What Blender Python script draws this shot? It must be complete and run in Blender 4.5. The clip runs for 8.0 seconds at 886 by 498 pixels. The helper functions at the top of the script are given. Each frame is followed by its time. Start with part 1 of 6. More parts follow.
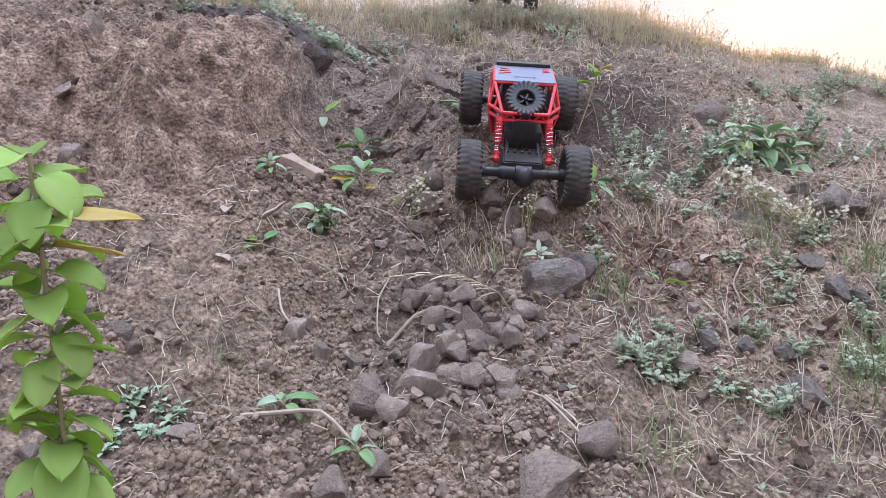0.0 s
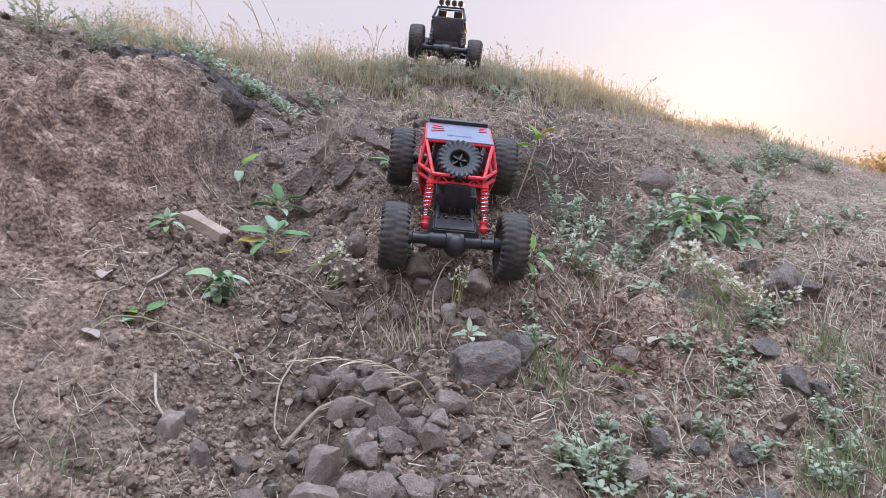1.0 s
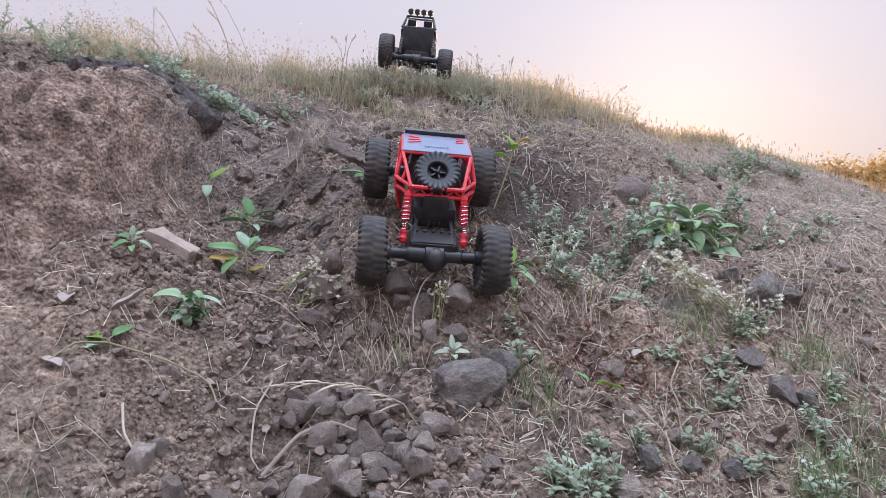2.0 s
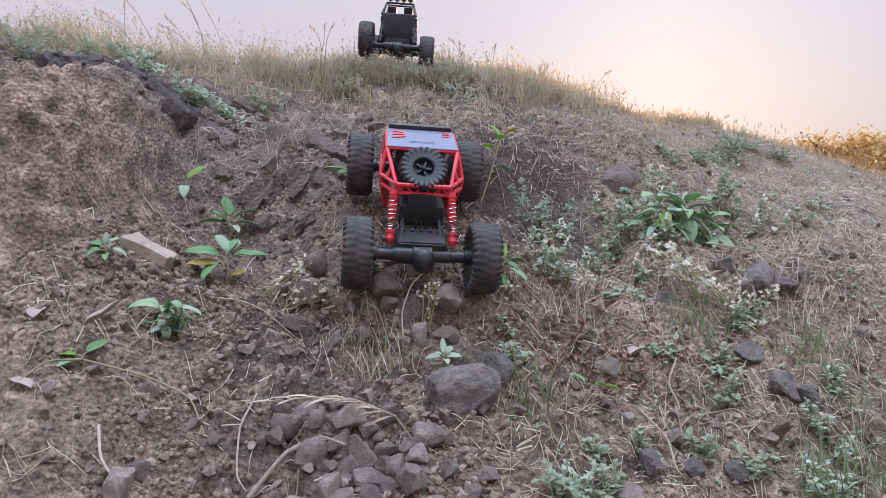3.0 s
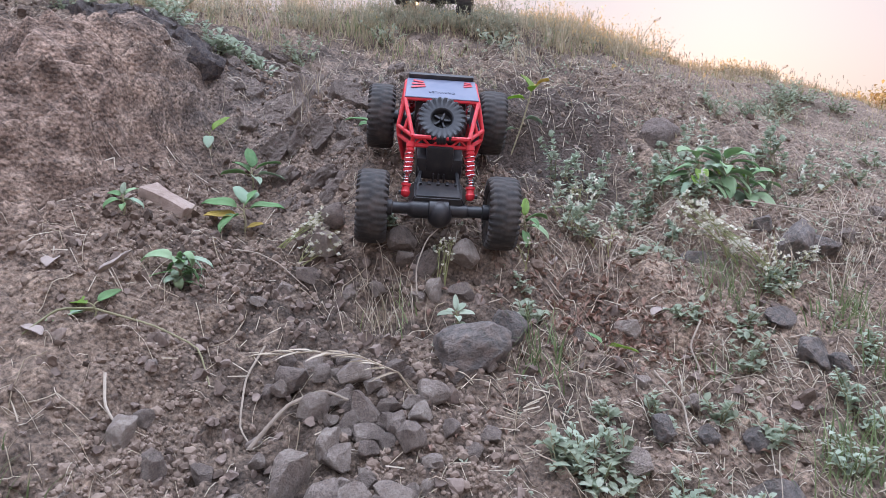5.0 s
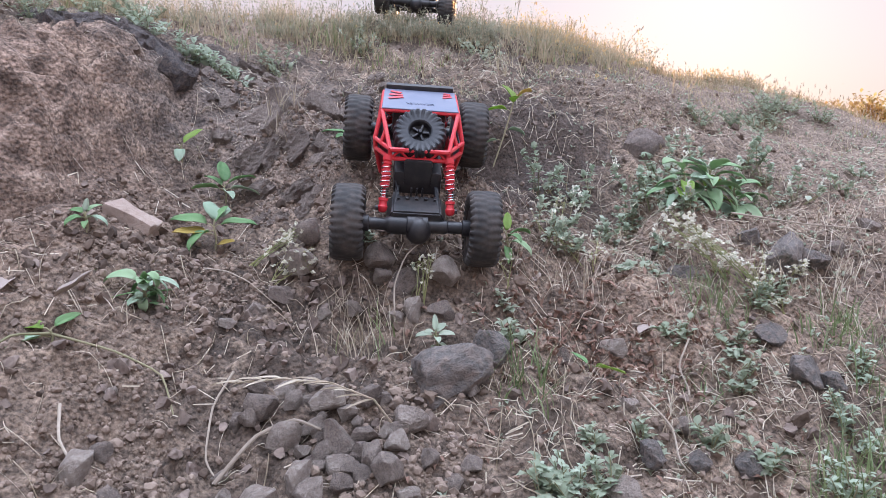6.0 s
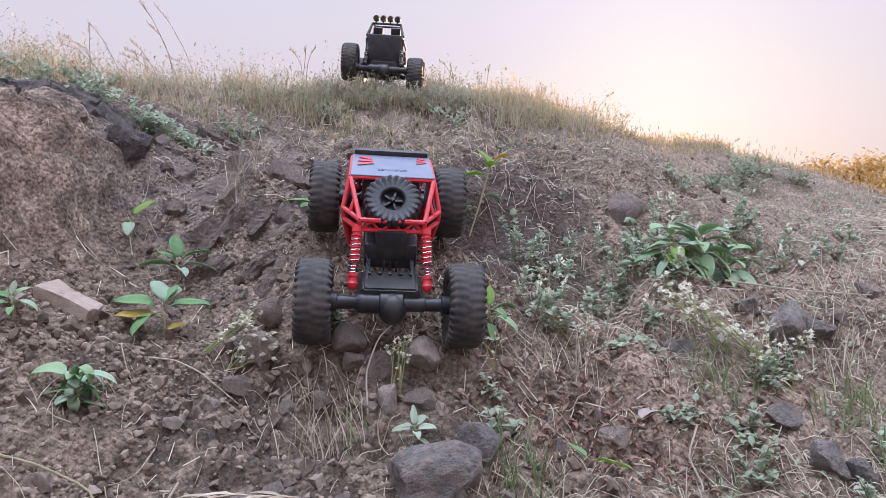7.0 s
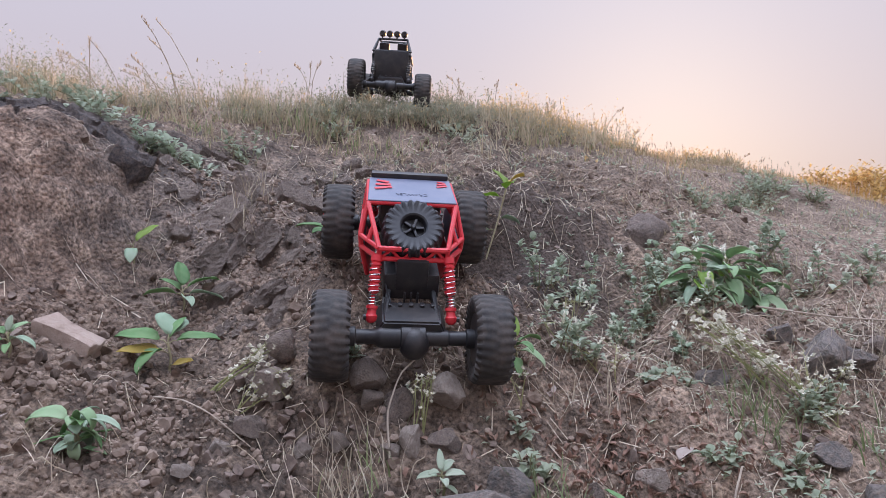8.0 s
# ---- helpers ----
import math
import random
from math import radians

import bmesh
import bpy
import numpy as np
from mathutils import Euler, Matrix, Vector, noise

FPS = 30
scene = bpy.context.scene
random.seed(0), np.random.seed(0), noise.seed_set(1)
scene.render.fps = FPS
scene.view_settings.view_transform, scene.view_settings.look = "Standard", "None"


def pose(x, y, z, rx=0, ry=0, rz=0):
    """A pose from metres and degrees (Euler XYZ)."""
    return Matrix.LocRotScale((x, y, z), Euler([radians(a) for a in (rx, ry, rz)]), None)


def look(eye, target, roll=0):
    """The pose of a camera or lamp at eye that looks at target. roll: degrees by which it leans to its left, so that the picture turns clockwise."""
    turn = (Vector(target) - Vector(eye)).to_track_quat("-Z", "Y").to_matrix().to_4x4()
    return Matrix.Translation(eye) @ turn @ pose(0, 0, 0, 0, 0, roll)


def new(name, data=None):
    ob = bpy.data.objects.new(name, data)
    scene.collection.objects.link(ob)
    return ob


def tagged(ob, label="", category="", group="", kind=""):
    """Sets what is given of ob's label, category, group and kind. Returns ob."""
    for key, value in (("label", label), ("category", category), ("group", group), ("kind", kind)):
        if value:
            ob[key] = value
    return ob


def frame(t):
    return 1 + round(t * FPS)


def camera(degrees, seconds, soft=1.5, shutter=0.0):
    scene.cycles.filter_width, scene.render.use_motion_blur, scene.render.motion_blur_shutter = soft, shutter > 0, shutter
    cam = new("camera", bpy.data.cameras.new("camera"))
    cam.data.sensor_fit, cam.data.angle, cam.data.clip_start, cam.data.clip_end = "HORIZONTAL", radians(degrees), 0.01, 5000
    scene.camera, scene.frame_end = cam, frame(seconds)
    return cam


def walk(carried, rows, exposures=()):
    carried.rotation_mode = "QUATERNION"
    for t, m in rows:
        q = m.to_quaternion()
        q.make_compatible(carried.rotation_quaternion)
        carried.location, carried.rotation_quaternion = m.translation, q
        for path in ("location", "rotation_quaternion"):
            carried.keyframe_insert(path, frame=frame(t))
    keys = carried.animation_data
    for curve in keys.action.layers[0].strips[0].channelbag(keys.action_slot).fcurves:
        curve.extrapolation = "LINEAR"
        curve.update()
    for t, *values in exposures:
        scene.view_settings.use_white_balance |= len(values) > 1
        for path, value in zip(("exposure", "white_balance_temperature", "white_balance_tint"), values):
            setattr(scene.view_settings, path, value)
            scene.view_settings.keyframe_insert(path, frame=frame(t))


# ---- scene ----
cam = camera(63.0, 8.0, soft=0.85)
PATH = [
    (0, (0.071, 0.005, 0.367), (-0.06, 1.975, 0.047), -0.1),
    (0.5, (0.077, 0.061, 0.378), (0.026, 2.046, 0.145), 1.2),
    (1, (0.09, 0.109, 0.373), (0.11, 2.103, 0.21), 2.0),
    (1.5, (0.09, 0.135, 0.368), (0.164, 2.13, 0.233), 2.0),
    (1.7, (0.086, 0.125, 0.372), (0.174, 2.119, 0.238), 1.7),
    (2.8, (0.069, 0.169, 0.383), (0.216, 2.157, 0.226), 0.1),
    (3, (0.076, 0.162, 0.39), (0.225, 2.149, 0.213), -0.1),
    (3.5, (0.085, 0.122, 0.387), (0.213, 2.102, 0.142), -0.2),
    (4, (0.076, 0.16, 0.387), (0.128, 2.14, 0.106), 0.1),
    (4.5, (0.099, 0.176, 0.387), (0.103, 2.153, 0.082), 0.3),
    (5.8, (0.119, 0.197, 0.394), (0.137, 2.175, 0.094), 0.0),
    (6, (0.12, 0.208, 0.393), (0.165, 2.188, 0.113), 0.1),
    (6.5, (0.111, 0.251, 0.401), (0.206, 2.241, 0.222), -0.3),
    (7, (0.115, 0.279, 0.395), (0.247, 2.272, 0.297), -0.8),
    (7.5, (0.11, 0.296, 0.39), (0.263, 2.289, 0.332), -0.8),
    (8, (0.095, 0.319, 0.408), (0.235, 2.313, 0.345), -1.0),
]
EXPOSURES = [(0, 0.24, 5830, 11), (0.5, 0.18, 5800, 11), (1, 0.14, 5760, 11), (3, 0.0, 5690, 11), (4.5, 0.04, 5690, 11), (6, 0.2, 5740, 11), (7, 0.1, 5760, 12), (8, -0.12, 5850, 13)]
walk(cam, [(t, look(eye, target, roll)) for t, eye, target, roll in PATH], EXPOSURES)

# ---- world and sun: the sun stands low behind the crest, ahead and to the right ----
SUN_AZ, SUN_EL = radians(21), radians(8.5)
world = bpy.data.worlds.new("evening_sky")
scene.world = world
world.use_nodes = True
wn, wl = world.node_tree.nodes, world.node_tree.links
sky = wn.new("ShaderNodeTexSky")
sky.sky_type = "NISHITA"
sky.sun_disc = False
sky.sun_elevation, sky.sun_rotation = SUN_EL, SUN_AZ
sky.altitude, sky.air_density, sky.dust_density, sky.ozone_density = 200, 1.0, 4.0, 1.5
# evening haze: pale and pinkish low down, brighter overhead
tc = wn.new("ShaderNodeTexCoord")
sep = wn.new("ShaderNodeSeparateXYZ")
wl.new(tc.outputs["Generated"], sep.inputs[0])
veil = wn.new("ShaderNodeValToRGB")
veil_stops = ((0.0, (0.66, 0.52, 0.46)), (0.12, (0.69, 0.57, 0.56)), (0.32, (0.71, 0.645, 0.68)), (0.7, (0.86, 0.88, 0.98)), (1.0, (4.7, 4.94, 5.6)))
for _ in veil_stops[2:]:
    veil.color_ramp.elements.new(0.5)
for e, (at, col) in zip(veil.color_ramp.elements, veil_stops):
    e.position, e.color = at, (*col, 1)
wl.new(sep.outputs["Z"], veil.inputs["Fac"])
dim = wn.new("ShaderNodeVectorMath")
dim.operation = "SCALE"
dim.inputs["Scale"].default_value = 0.06
wl.new(sky.outputs["Color"], dim.inputs[0])
add = wn.new("ShaderNodeVectorMath")
add.operation = "ADD"
wl.new(dim.outputs[0], add.inputs[0])
lift = wn.new("ShaderNodeVectorMath")
lift.operation = "SCALE"
lift.inputs["Scale"].default_value = 10.0
wl.new(veil.outputs["Color"], lift.inputs[0])
wl.new(lift.outputs[0], add.inputs[1])
wl.new(add.outputs[0], wn["Background"].inputs["Color"])
wn["Background"].inputs["Strength"].default_value = 0.1

sun = new("sun", bpy.data.lights.new("sun", "SUN"))
sun.data.energy, sun.data.angle, sun.data.color = 5.0, radians(0.6), (1.0, 0.48, 0.17)
sun_way = Vector((math.sin(SUN_AZ) * math.cos(SUN_EL), math.cos(SUN_AZ) * math.cos(SUN_EL), math.sin(SUN_EL)))
sun.matrix_world = look(sun_way * 30, (0, 0, 0))

# ---- materials ----


def material(name, rough=0.8, metal=0.0):
    m = bpy.data.materials.new(name)
    m.use_nodes = True
    b = m.node_tree.nodes["Principled BSDF"]
    b.inputs["Roughness"].default_value, b.inputs["Metallic"].default_value = rough, metal
    return m, m.node_tree.nodes, m.node_tree.links, b


def ramp(nodes, stops):
    r = nodes.new("ShaderNodeValToRGB")
    while len(r.color_ramp.elements) < len(stops):
        r.color_ramp.elements.new(0.5)
    for e, (at, col) in zip(r.color_ramp.elements, stops):
        e.position, e.color = at, (*col, 1)
    return r


def noise_tex(nodes, links, scale, detail=4, rough=0.6, coords="Object"):
    tc = nodes.new("ShaderNodeTexCoord")
    n = nodes.new("ShaderNodeTexNoise")
    n.inputs["Scale"].default_value, n.inputs["Detail"].default_value, n.inputs["Roughness"].default_value = scale, detail, rough
    links.new(tc.outputs[coords], n.inputs["Vector"])
    return n


def mixed(nodes, links, kind, fac, a, b):
    """A colour mix; fac is a number or a socket, a and b sockets or colours."""
    m = nodes.new("ShaderNodeMix")
    m.data_type, m.blend_type = "RGBA", kind
    for key, val in ((0, fac), (6, a), (7, b)):
        if isinstance(val, bpy.types.NodeSocket):
            links.new(val, m.inputs[key])
        else:
            m.inputs[key].default_value = val if key == 0 else (*val, 1)
    return m.outputs[2]


def bump(nodes, links, bsdf, height, strength, distance):
    b = nodes.new("ShaderNodeBump")
    b.inputs["Strength"].default_value, b.inputs["Distance"].default_value = strength, distance
    links.new(height, b.inputs["Height"])
    links.new(b.outputs["Normal"], bsdf.inputs["Normal"])


def worn(name, stops, rough=0.8, metal=0.0, scale=60, dust=0.0, relief=0.3, depth=0.001, spread=0.0):
    """A surface with a grain, larger blotches, some dust, and a shade that differs from piece to piece."""
    m, n, l, b = material(name, rough, metal)
    fine, wide = noise_tex(n, l, scale, 6, 0.65), noise_tex(n, l, scale * 0.17, 3, 0.5)
    col = ramp(n, stops)
    add = n.new("ShaderNodeMath")
    add.operation = "MULTIPLY_ADD"
    add.inputs[1].default_value = 0.6
    l.new(fine.outputs["Fac"], add.inputs[0])
    half = n.new("ShaderNodeMath")
    half.operation = "MULTIPLY"
    half.inputs[1].default_value = 0.4
    l.new(wide.outputs["Fac"], half.inputs[0])
    l.new(half.outputs[0], add.inputs[2])
    last = add.outputs[0]
    if spread:
        geo, inf = n.new("ShaderNodeNewGeometry"), n.new("ShaderNodeObjectInfo")
        sm = n.new("ShaderNodeMath")
        sm.operation = "ADD"
        l.new(geo.outputs["Random Per Island"], sm.inputs[0])
        l.new(inf.outputs["Random"], sm.inputs[1])
        sh = n.new("ShaderNodeMath")
        sh.operation = "MULTIPLY_ADD"
        sh.inputs[1].default_value, sh.inputs[2].default_value = spread, -spread
        l.new(sm.outputs[0], sh.inputs[0])
        fin = n.new("ShaderNodeMath")
        fin.operation = "ADD"
        l.new(last, fin.inputs[0])
        l.new(sh.outputs[0], fin.inputs[1])
        last = fin.outputs[0]
    l.new(last, col.inputs["Fac"])
    out = col.outputs["Color"]
    if dust:
        dn = noise_tex(n, l, scale * 0.5, 5, 0.7)
        dr = ramp(n, [(0.42, (0, 0, 0)), (0.68, (dust, dust, dust))])
        l.new(dn.outputs["Fac"], dr.inputs["Fac"])
        out = mixed(n, l, "MIX", dr.outputs["Color"], out, (0.27, 0.2, 0.16))
    l.new(out, b.inputs["Base Color"])
    if relief:
        bump(n, l, b, fine.outputs["Fac"], relief, depth)
    return m


def leafy(name, stops, rough=0.55, glow=0.35, scale=150, spread=0.35):
    """A thin leaf or blade that lets some light through."""
    m = worn(name, stops, rough, 0.0, scale, 0.25, 0.25, 0.0006, spread)
    n, l, b = m.node_tree.nodes, m.node_tree.links, m.node_tree.nodes["Principled BSDF"]
    tr, mx = n.new("ShaderNodeBsdfTranslucent"), n.new("ShaderNodeMixShader")
    src = b.inputs["Base Color"].links[0].from_socket
    l.new(src, tr.inputs["Color"])
    mx.inputs[0].default_value = glow
    l.new(b.outputs[0], mx.inputs[1])
    l.new(tr.outputs[0], mx.inputs[2])
    l.new(mx.outputs[0], n["Material Output"].inputs["Surface"])
    return m


def soil_material():
    m, n, l, b = material("dry_soil", 0.95)
    fine, mid, wide = noise_tex(n, l, 240, 8, 0.7), noise_tex(n, l, 38, 6, 0.65), noise_tex(n, l, 3.2, 4, 0.6)
    c1 = ramp(n, [(0.35, (0.034, 0.023, 0.016)), (0.5, (0.145, 0.102, 0.075)), (0.65, (0.4, 0.3, 0.222))])
    l.new(mid.outputs["Fac"], c1.inputs["Fac"])
    c2 = ramp(n, [(0.34, (0.07, 0.055, 0.046)), (0.5, (0.2, 0.15, 0.116)), (0.66, (0.39, 0.288, 0.217))])
    l.new(wide.outputs["Fac"], c2.inputs["Fac"])
    c3 = ramp(n, [(0.36, (0.2, 0.18, 0.17)), (0.5, (0.95, 0.93, 0.91)), (0.66, (1.75, 1.71, 1.66))])
    l.new(fine.outputs["Fac"], c3.inputs["Fac"])
    base = mixed(n, l, "MIX", 0.45, c1.outputs["Color"], c2.outputs["Color"])
    # a lens of redder, paler earth in the eroded bank
    where = n.new("ShaderNodeTexCoord")
    off = n.new("ShaderNodeVectorMath")
    off.operation = "SUBTRACT"
    off.inputs[1].default_value = (-0.46, 1.0, 0.45)
    l.new(where.outputs["Object"], off.inputs[0])
    far = n.new("ShaderNodeVectorMath")
    far.operation = "LENGTH"
    l.new(off.outputs[0], far.inputs[0])
    frayed = n.new("ShaderNodeMath")
    frayed.operation = "MULTIPLY_ADD"
    frayed.inputs[1].default_value = 0.35
    l.new(mid.outputs["Fac"], frayed.inputs[0])
    l.new(far.outputs["Value"], frayed.inputs[2])
    lens = ramp(n, [(0.36, (0.8, 0.8, 0.8)), (0.56, (0, 0, 0))])
    l.new(frayed.outputs[0], lens.inputs["Fac"])
    red = ramp(n, [(0.36, (0.1, 0.064, 0.047)), (0.5, (0.25, 0.172, 0.132)), (0.64, (0.44, 0.315, 0.248))])
    l.new(mid.outputs["Fac"], red.inputs["Fac"])
    base = mixed(n, l, "MIX", lens.outputs["Color"], base, red.outputs["Color"])
    # pale dusty earth on the open shoulder
    dust_off = n.new("ShaderNodeVectorMath")
    dust_off.operation = "SUBTRACT"
    dust_off.inputs[1].default_value = (0.9, 1.45, 0.3)
    l.new(where.outputs["Object"], dust_off.inputs[0])
    dust_far = n.new("ShaderNodeVectorMath")
    dust_far.operation = "LENGTH"
    l.new(dust_off.outputs[0], dust_far.inputs[0])
    dust_edge = n.new("ShaderNodeMath")
    dust_edge.operation = "MULTIPLY_ADD"
    dust_edge.inputs[1].default_value = 0.4
    l.new(mid.outputs["Fac"], dust_edge.inputs[0])
    l.new(dust_far.outputs["Value"], dust_edge.inputs[2])
    dust = ramp(n, [(0.45, (0.45, 0.45, 0.45)), (0.85, (0, 0, 0))])
    l.new(dust_edge.outputs[0], dust.inputs["Fac"])
    base = mixed(n, l, "MIX", dust.outputs["Color"], base, (0.34, 0.262, 0.207))
    # greyer, stony earth between the ledges above the gully
    grey_off = n.new("ShaderNodeVectorMath")
    grey_off.operation = "SUBTRACT"
    grey_off.inputs[1].default_value = (-0.07, 1.3, 0.46)
    l.new(where.outputs["Object"], grey_off.inputs[0])
    grey_far = n.new("ShaderNodeVectorMath")
    grey_far.operation = "LENGTH"
    l.new(grey_off.outputs[0], grey_far.inputs[0])
    grey_edge = n.new("ShaderNodeMath")
    grey_edge.operation = "MULTIPLY_ADD"
    grey_edge.inputs[1].default_value = 0.3
    l.new(mid.outputs["Fac"], grey_edge.inputs[0])
    l.new(grey_far.outputs["Value"], grey_edge.inputs[2])
    grey = ramp(n, [(0.3, (0.7, 0.7, 0.7)), (0.46, (0, 0, 0))])
    l.new(grey_edge.outputs[0], grey.inputs["Fac"])
    shale = ramp(n, [(0.35, (0.07, 0.06, 0.056)), (0.65, (0.25, 0.205, 0.182))])
    l.new(mid.outputs["Fac"], shale.inputs["Fac"])
    base = mixed(n, l, "MIX", grey.outputs["Color"], base, shale.outputs["Color"])
    # a patch of darker earth around the step
    step_off = n.new("ShaderNodeVectorMath")
    step_off.operation = "SUBTRACT"
    step_off.inputs[1].default_value = (0.19, 1.25, 0.41)
    l.new(where.outputs["Object"], step_off.inputs[0])
    step_far = n.new("ShaderNodeVectorMath")
    step_far.operation = "LENGTH"
    l.new(step_off.outputs[0], step_far.inputs[0])
    step_edge = n.new("ShaderNodeMath")
    step_edge.operation = "MULTIPLY_ADD"
    step_edge.inputs[1].default_value = 0.16
    l.new(mid.outputs["Fac"], step_edge.inputs[0])
    l.new(step_far.outputs["Value"], step_edge.inputs[2])
    step_dark = ramp(n, [(0.25, (0.85, 0.85, 0.85)), (0.33, (0, 0, 0))])
    l.new(step_edge.outputs[0], step_dark.inputs["Fac"])
    base = mixed(n, l, "MIX", step_dark.outputs["Color"], base, (0.075, 0.056, 0.048))
    l.new(mixed(n, l, "MULTIPLY", 0.85, base, c3.outputs["Color"]), b.inputs["Base Color"])
    tc = n.new("ShaderNodeTexCoord")
    cells = n.new("ShaderNodeTexVoronoi")
    cells.inputs["Scale"].default_value = 210
    l.new(tc.outputs["Object"], cells.inputs["Vector"])
    cellbump = n.new("ShaderNodeMath")
    cellbump.operation = "MULTIPLY_ADD"
    cellbump.inputs[1].default_value = -0.35
    l.new(cells.outputs["Distance"], cellbump.inputs[0])
    hs = n.new("ShaderNodeMath")
    hs.operation = "MULTIPLY_ADD"
    hs.inputs[1].default_value = 0.3
    l.new(fine.outputs["Fac"], hs.inputs[0])
    l.new(mid.outputs["Fac"], hs.inputs[2])
    l.new(hs.outputs[0], cellbump.inputs[2])
    bump(n, l, b, cellbump.outputs[0], 1.0, 0.0075)
    return m


SOIL = soil_material()
STONE = worn("grey_brown_stone", [(0.3, (0.11, 0.086, 0.073)), (0.5, (0.29, 0.234, 0.2)), (0.72, (0.58, 0.49, 0.42))], 0.95, 0, 12, 0.7, 1.0, 0.005, 0.22)
DARKSTONE = worn("dark_basalt", [(0.27, (0.075, 0.067, 0.063)), (0.5, (0.175, 0.155, 0.143)), (0.74, (0.36, 0.315, 0.285))], 0.95, 0, 6, 0.7, 1.0, 0.007, 0.12)
OUTCROPSTONE = worn("dark_outcrop_stone", [(0.27, (0.045, 0.04, 0.041)), (0.5, (0.115, 0.1, 0.1)), (0.74, (0.26, 0.225, 0.21))], 0.95, 0, 14, 0.5, 1.0, 0.006, 0.12)
EARTHROCK = worn("earth_caked_rock", [(0.3, (0.09, 0.073, 0.065)), (0.5, (0.21, 0.168, 0.147)), (0.72, (0.4, 0.32, 0.27))], 0.95, 0, 14, 0.5, 1.0, 0.006, 0.1)
LEDGESTONE = worn("dusty_ledge_stone", [(0.25, (0.09, 0.072, 0.062)), (0.5, (0.25, 0.2, 0.17)), (0.75, (0.48, 0.39, 0.33))], 0.95, 0, 22, 0.8, 1.0, 0.005, 0.16)
PEBBLE = worn("pebble", [(0.25, (0.12, 0.088, 0.072)), (0.5, (0.25, 0.19, 0.158)), (0.78, (0.46, 0.37, 0.31))], 0.95, 0, 130, 0.4, 0.7, 0.002, 0.28)
CLOD = worn("soil_crumb", [(0.15, (0.06, 0.041, 0.03)), (0.5, (0.17, 0.121, 0.092)), (0.85, (0.33, 0.25, 0.195))], 0.95, 0, 120, 0.25, 0.6, 0.002, 0.36)
SLAB = worn("pale_brick_shard", [(0.3, (0.22, 0.155, 0.12)), (0.52, (0.42, 0.32, 0.265)), (0.72, (0.62, 0.51, 0.44))], 0.9, 0, 120, 0.5, 1.0, 0.003)

# ---- ground ----


def lattice(ix, iy, seed):
    h = (ix * 374761393 + iy * 668265263 + seed * 982451653) & 0xFFFFFFFF
    h = ((h ^ (h >> 13)) * 1274126177) & 0xFFFFFFFF
    return ((h ^ (h >> 16)) & 0xFFFF) / 65535.0


def grain(x, y, size, seed=0):
    """Smooth noise from -1 to 1 with cells of that size, on arrays."""
    u, v = np.asarray(x, float) / size, np.asarray(y, float) / size
    iu, iv = np.floor(u).astype(np.int64), np.floor(v).astype(np.int64)
    fu, fv = u - iu, v - iv
    fu, fv = fu * fu * (3 - 2 * fu), fv * fv * (3 - 2 * fv)
    a, b = lattice(iu, iv, seed), lattice(iu + 1, iv, seed)
    c, d = lattice(iu, iv + 1, seed), lattice(iu + 1, iv + 1, seed)
    return 2 * ((a * (1 - fu) + b * fu) * (1 - fv) + (c * (1 - fu) + d * fu) * fv) - 1


def lumps(x, y, size, seed):
    """Rounded crumbs packed side by side: 1 on a crumb's top, 0 in the gaps."""
    u, v = np.asarray(x, float) / size, np.asarray(y, float) / size
    iu, iv = np.floor(u).astype(np.int64), np.floor(v).astype(np.int64)
    best = np.full(u.shape, 9.0)
    for di in (-1, 0, 1):
        for dj in (-1, 0, 1):
            px = iu + di + 0.1 + 0.8 * lattice(iu + di, iv + dj, seed)
            py = iv + dj + 0.1 + 0.8 * lattice(iu + di, iv + dj, seed + 1)
            big = 0.75 + 0.6 * lattice(iu + di, iv + dj, seed + 2)
            best = np.minimum(best, ((u - px) ** 2 + (v - py) ** 2) / big)
    return np.sqrt(np.clip(1 - 1.6 * best, 0, 1))


def soft(x, k):
    """A soft ramp: 0 below zero, x above it."""
    return k * np.logaddexp(0, np.asarray(x, float) / k)


HUMPS = [  # x, y, radius, height
    (-0.11, 1.07, 0.07, -0.05), (0.72, 2.05, 0.14, -0.06),
    (-0.75, 0.9, 0.2, 0.06), (-0.34, 1.24, 0.1, 0.05),
    (-0.04, 0.74, 0.07, -0.028), (0.12, 1.06, 0.07, 0.041), (-0.05, 1.19, 0.05, 0.042), (0.04, 0.88, 0.05, -0.03),
    (0.22, 1.19, 0.05, -0.037), (0.42, 1.05, 0.05, -0.03), (-0.35, 1.45, 0.07, 0.03), (-0.33, 1.13, 0.05, 0.03),
    (0.12, 1.85, 0.22, 0.045), (1.5, 2.25, 0.3, -0.06), (0.53, 1.19, 0.05, -0.02), (0.27, 0.9, 0.05, -0.019), (-0.19, 1.125, 0.04, -0.045),
    (0.04, 0.945, 0.028, 0.022), (0.175, 0.945, 0.028, 0.018), (0.04, 1.075, 0.04, 0.035), (0.175, 1.075, 0.04, 0.008), (1.0, 1.8, 0.22, -0.035),
    (0.34, 1.12, 0.05, -0.031), (0.4, 1.17, 0.04, -0.031), (0.45, 1.11, 0.04, 0.04), (0.26, 1.19, 0.04, 0.044), (0.82, 1.56, 0.12, -0.058), (0.45, 1.4, 0.08, 0.037), (-0.08, 1.24, 0.05, 0.014), (-0.06, 1.47, 0.09, -0.033),
]


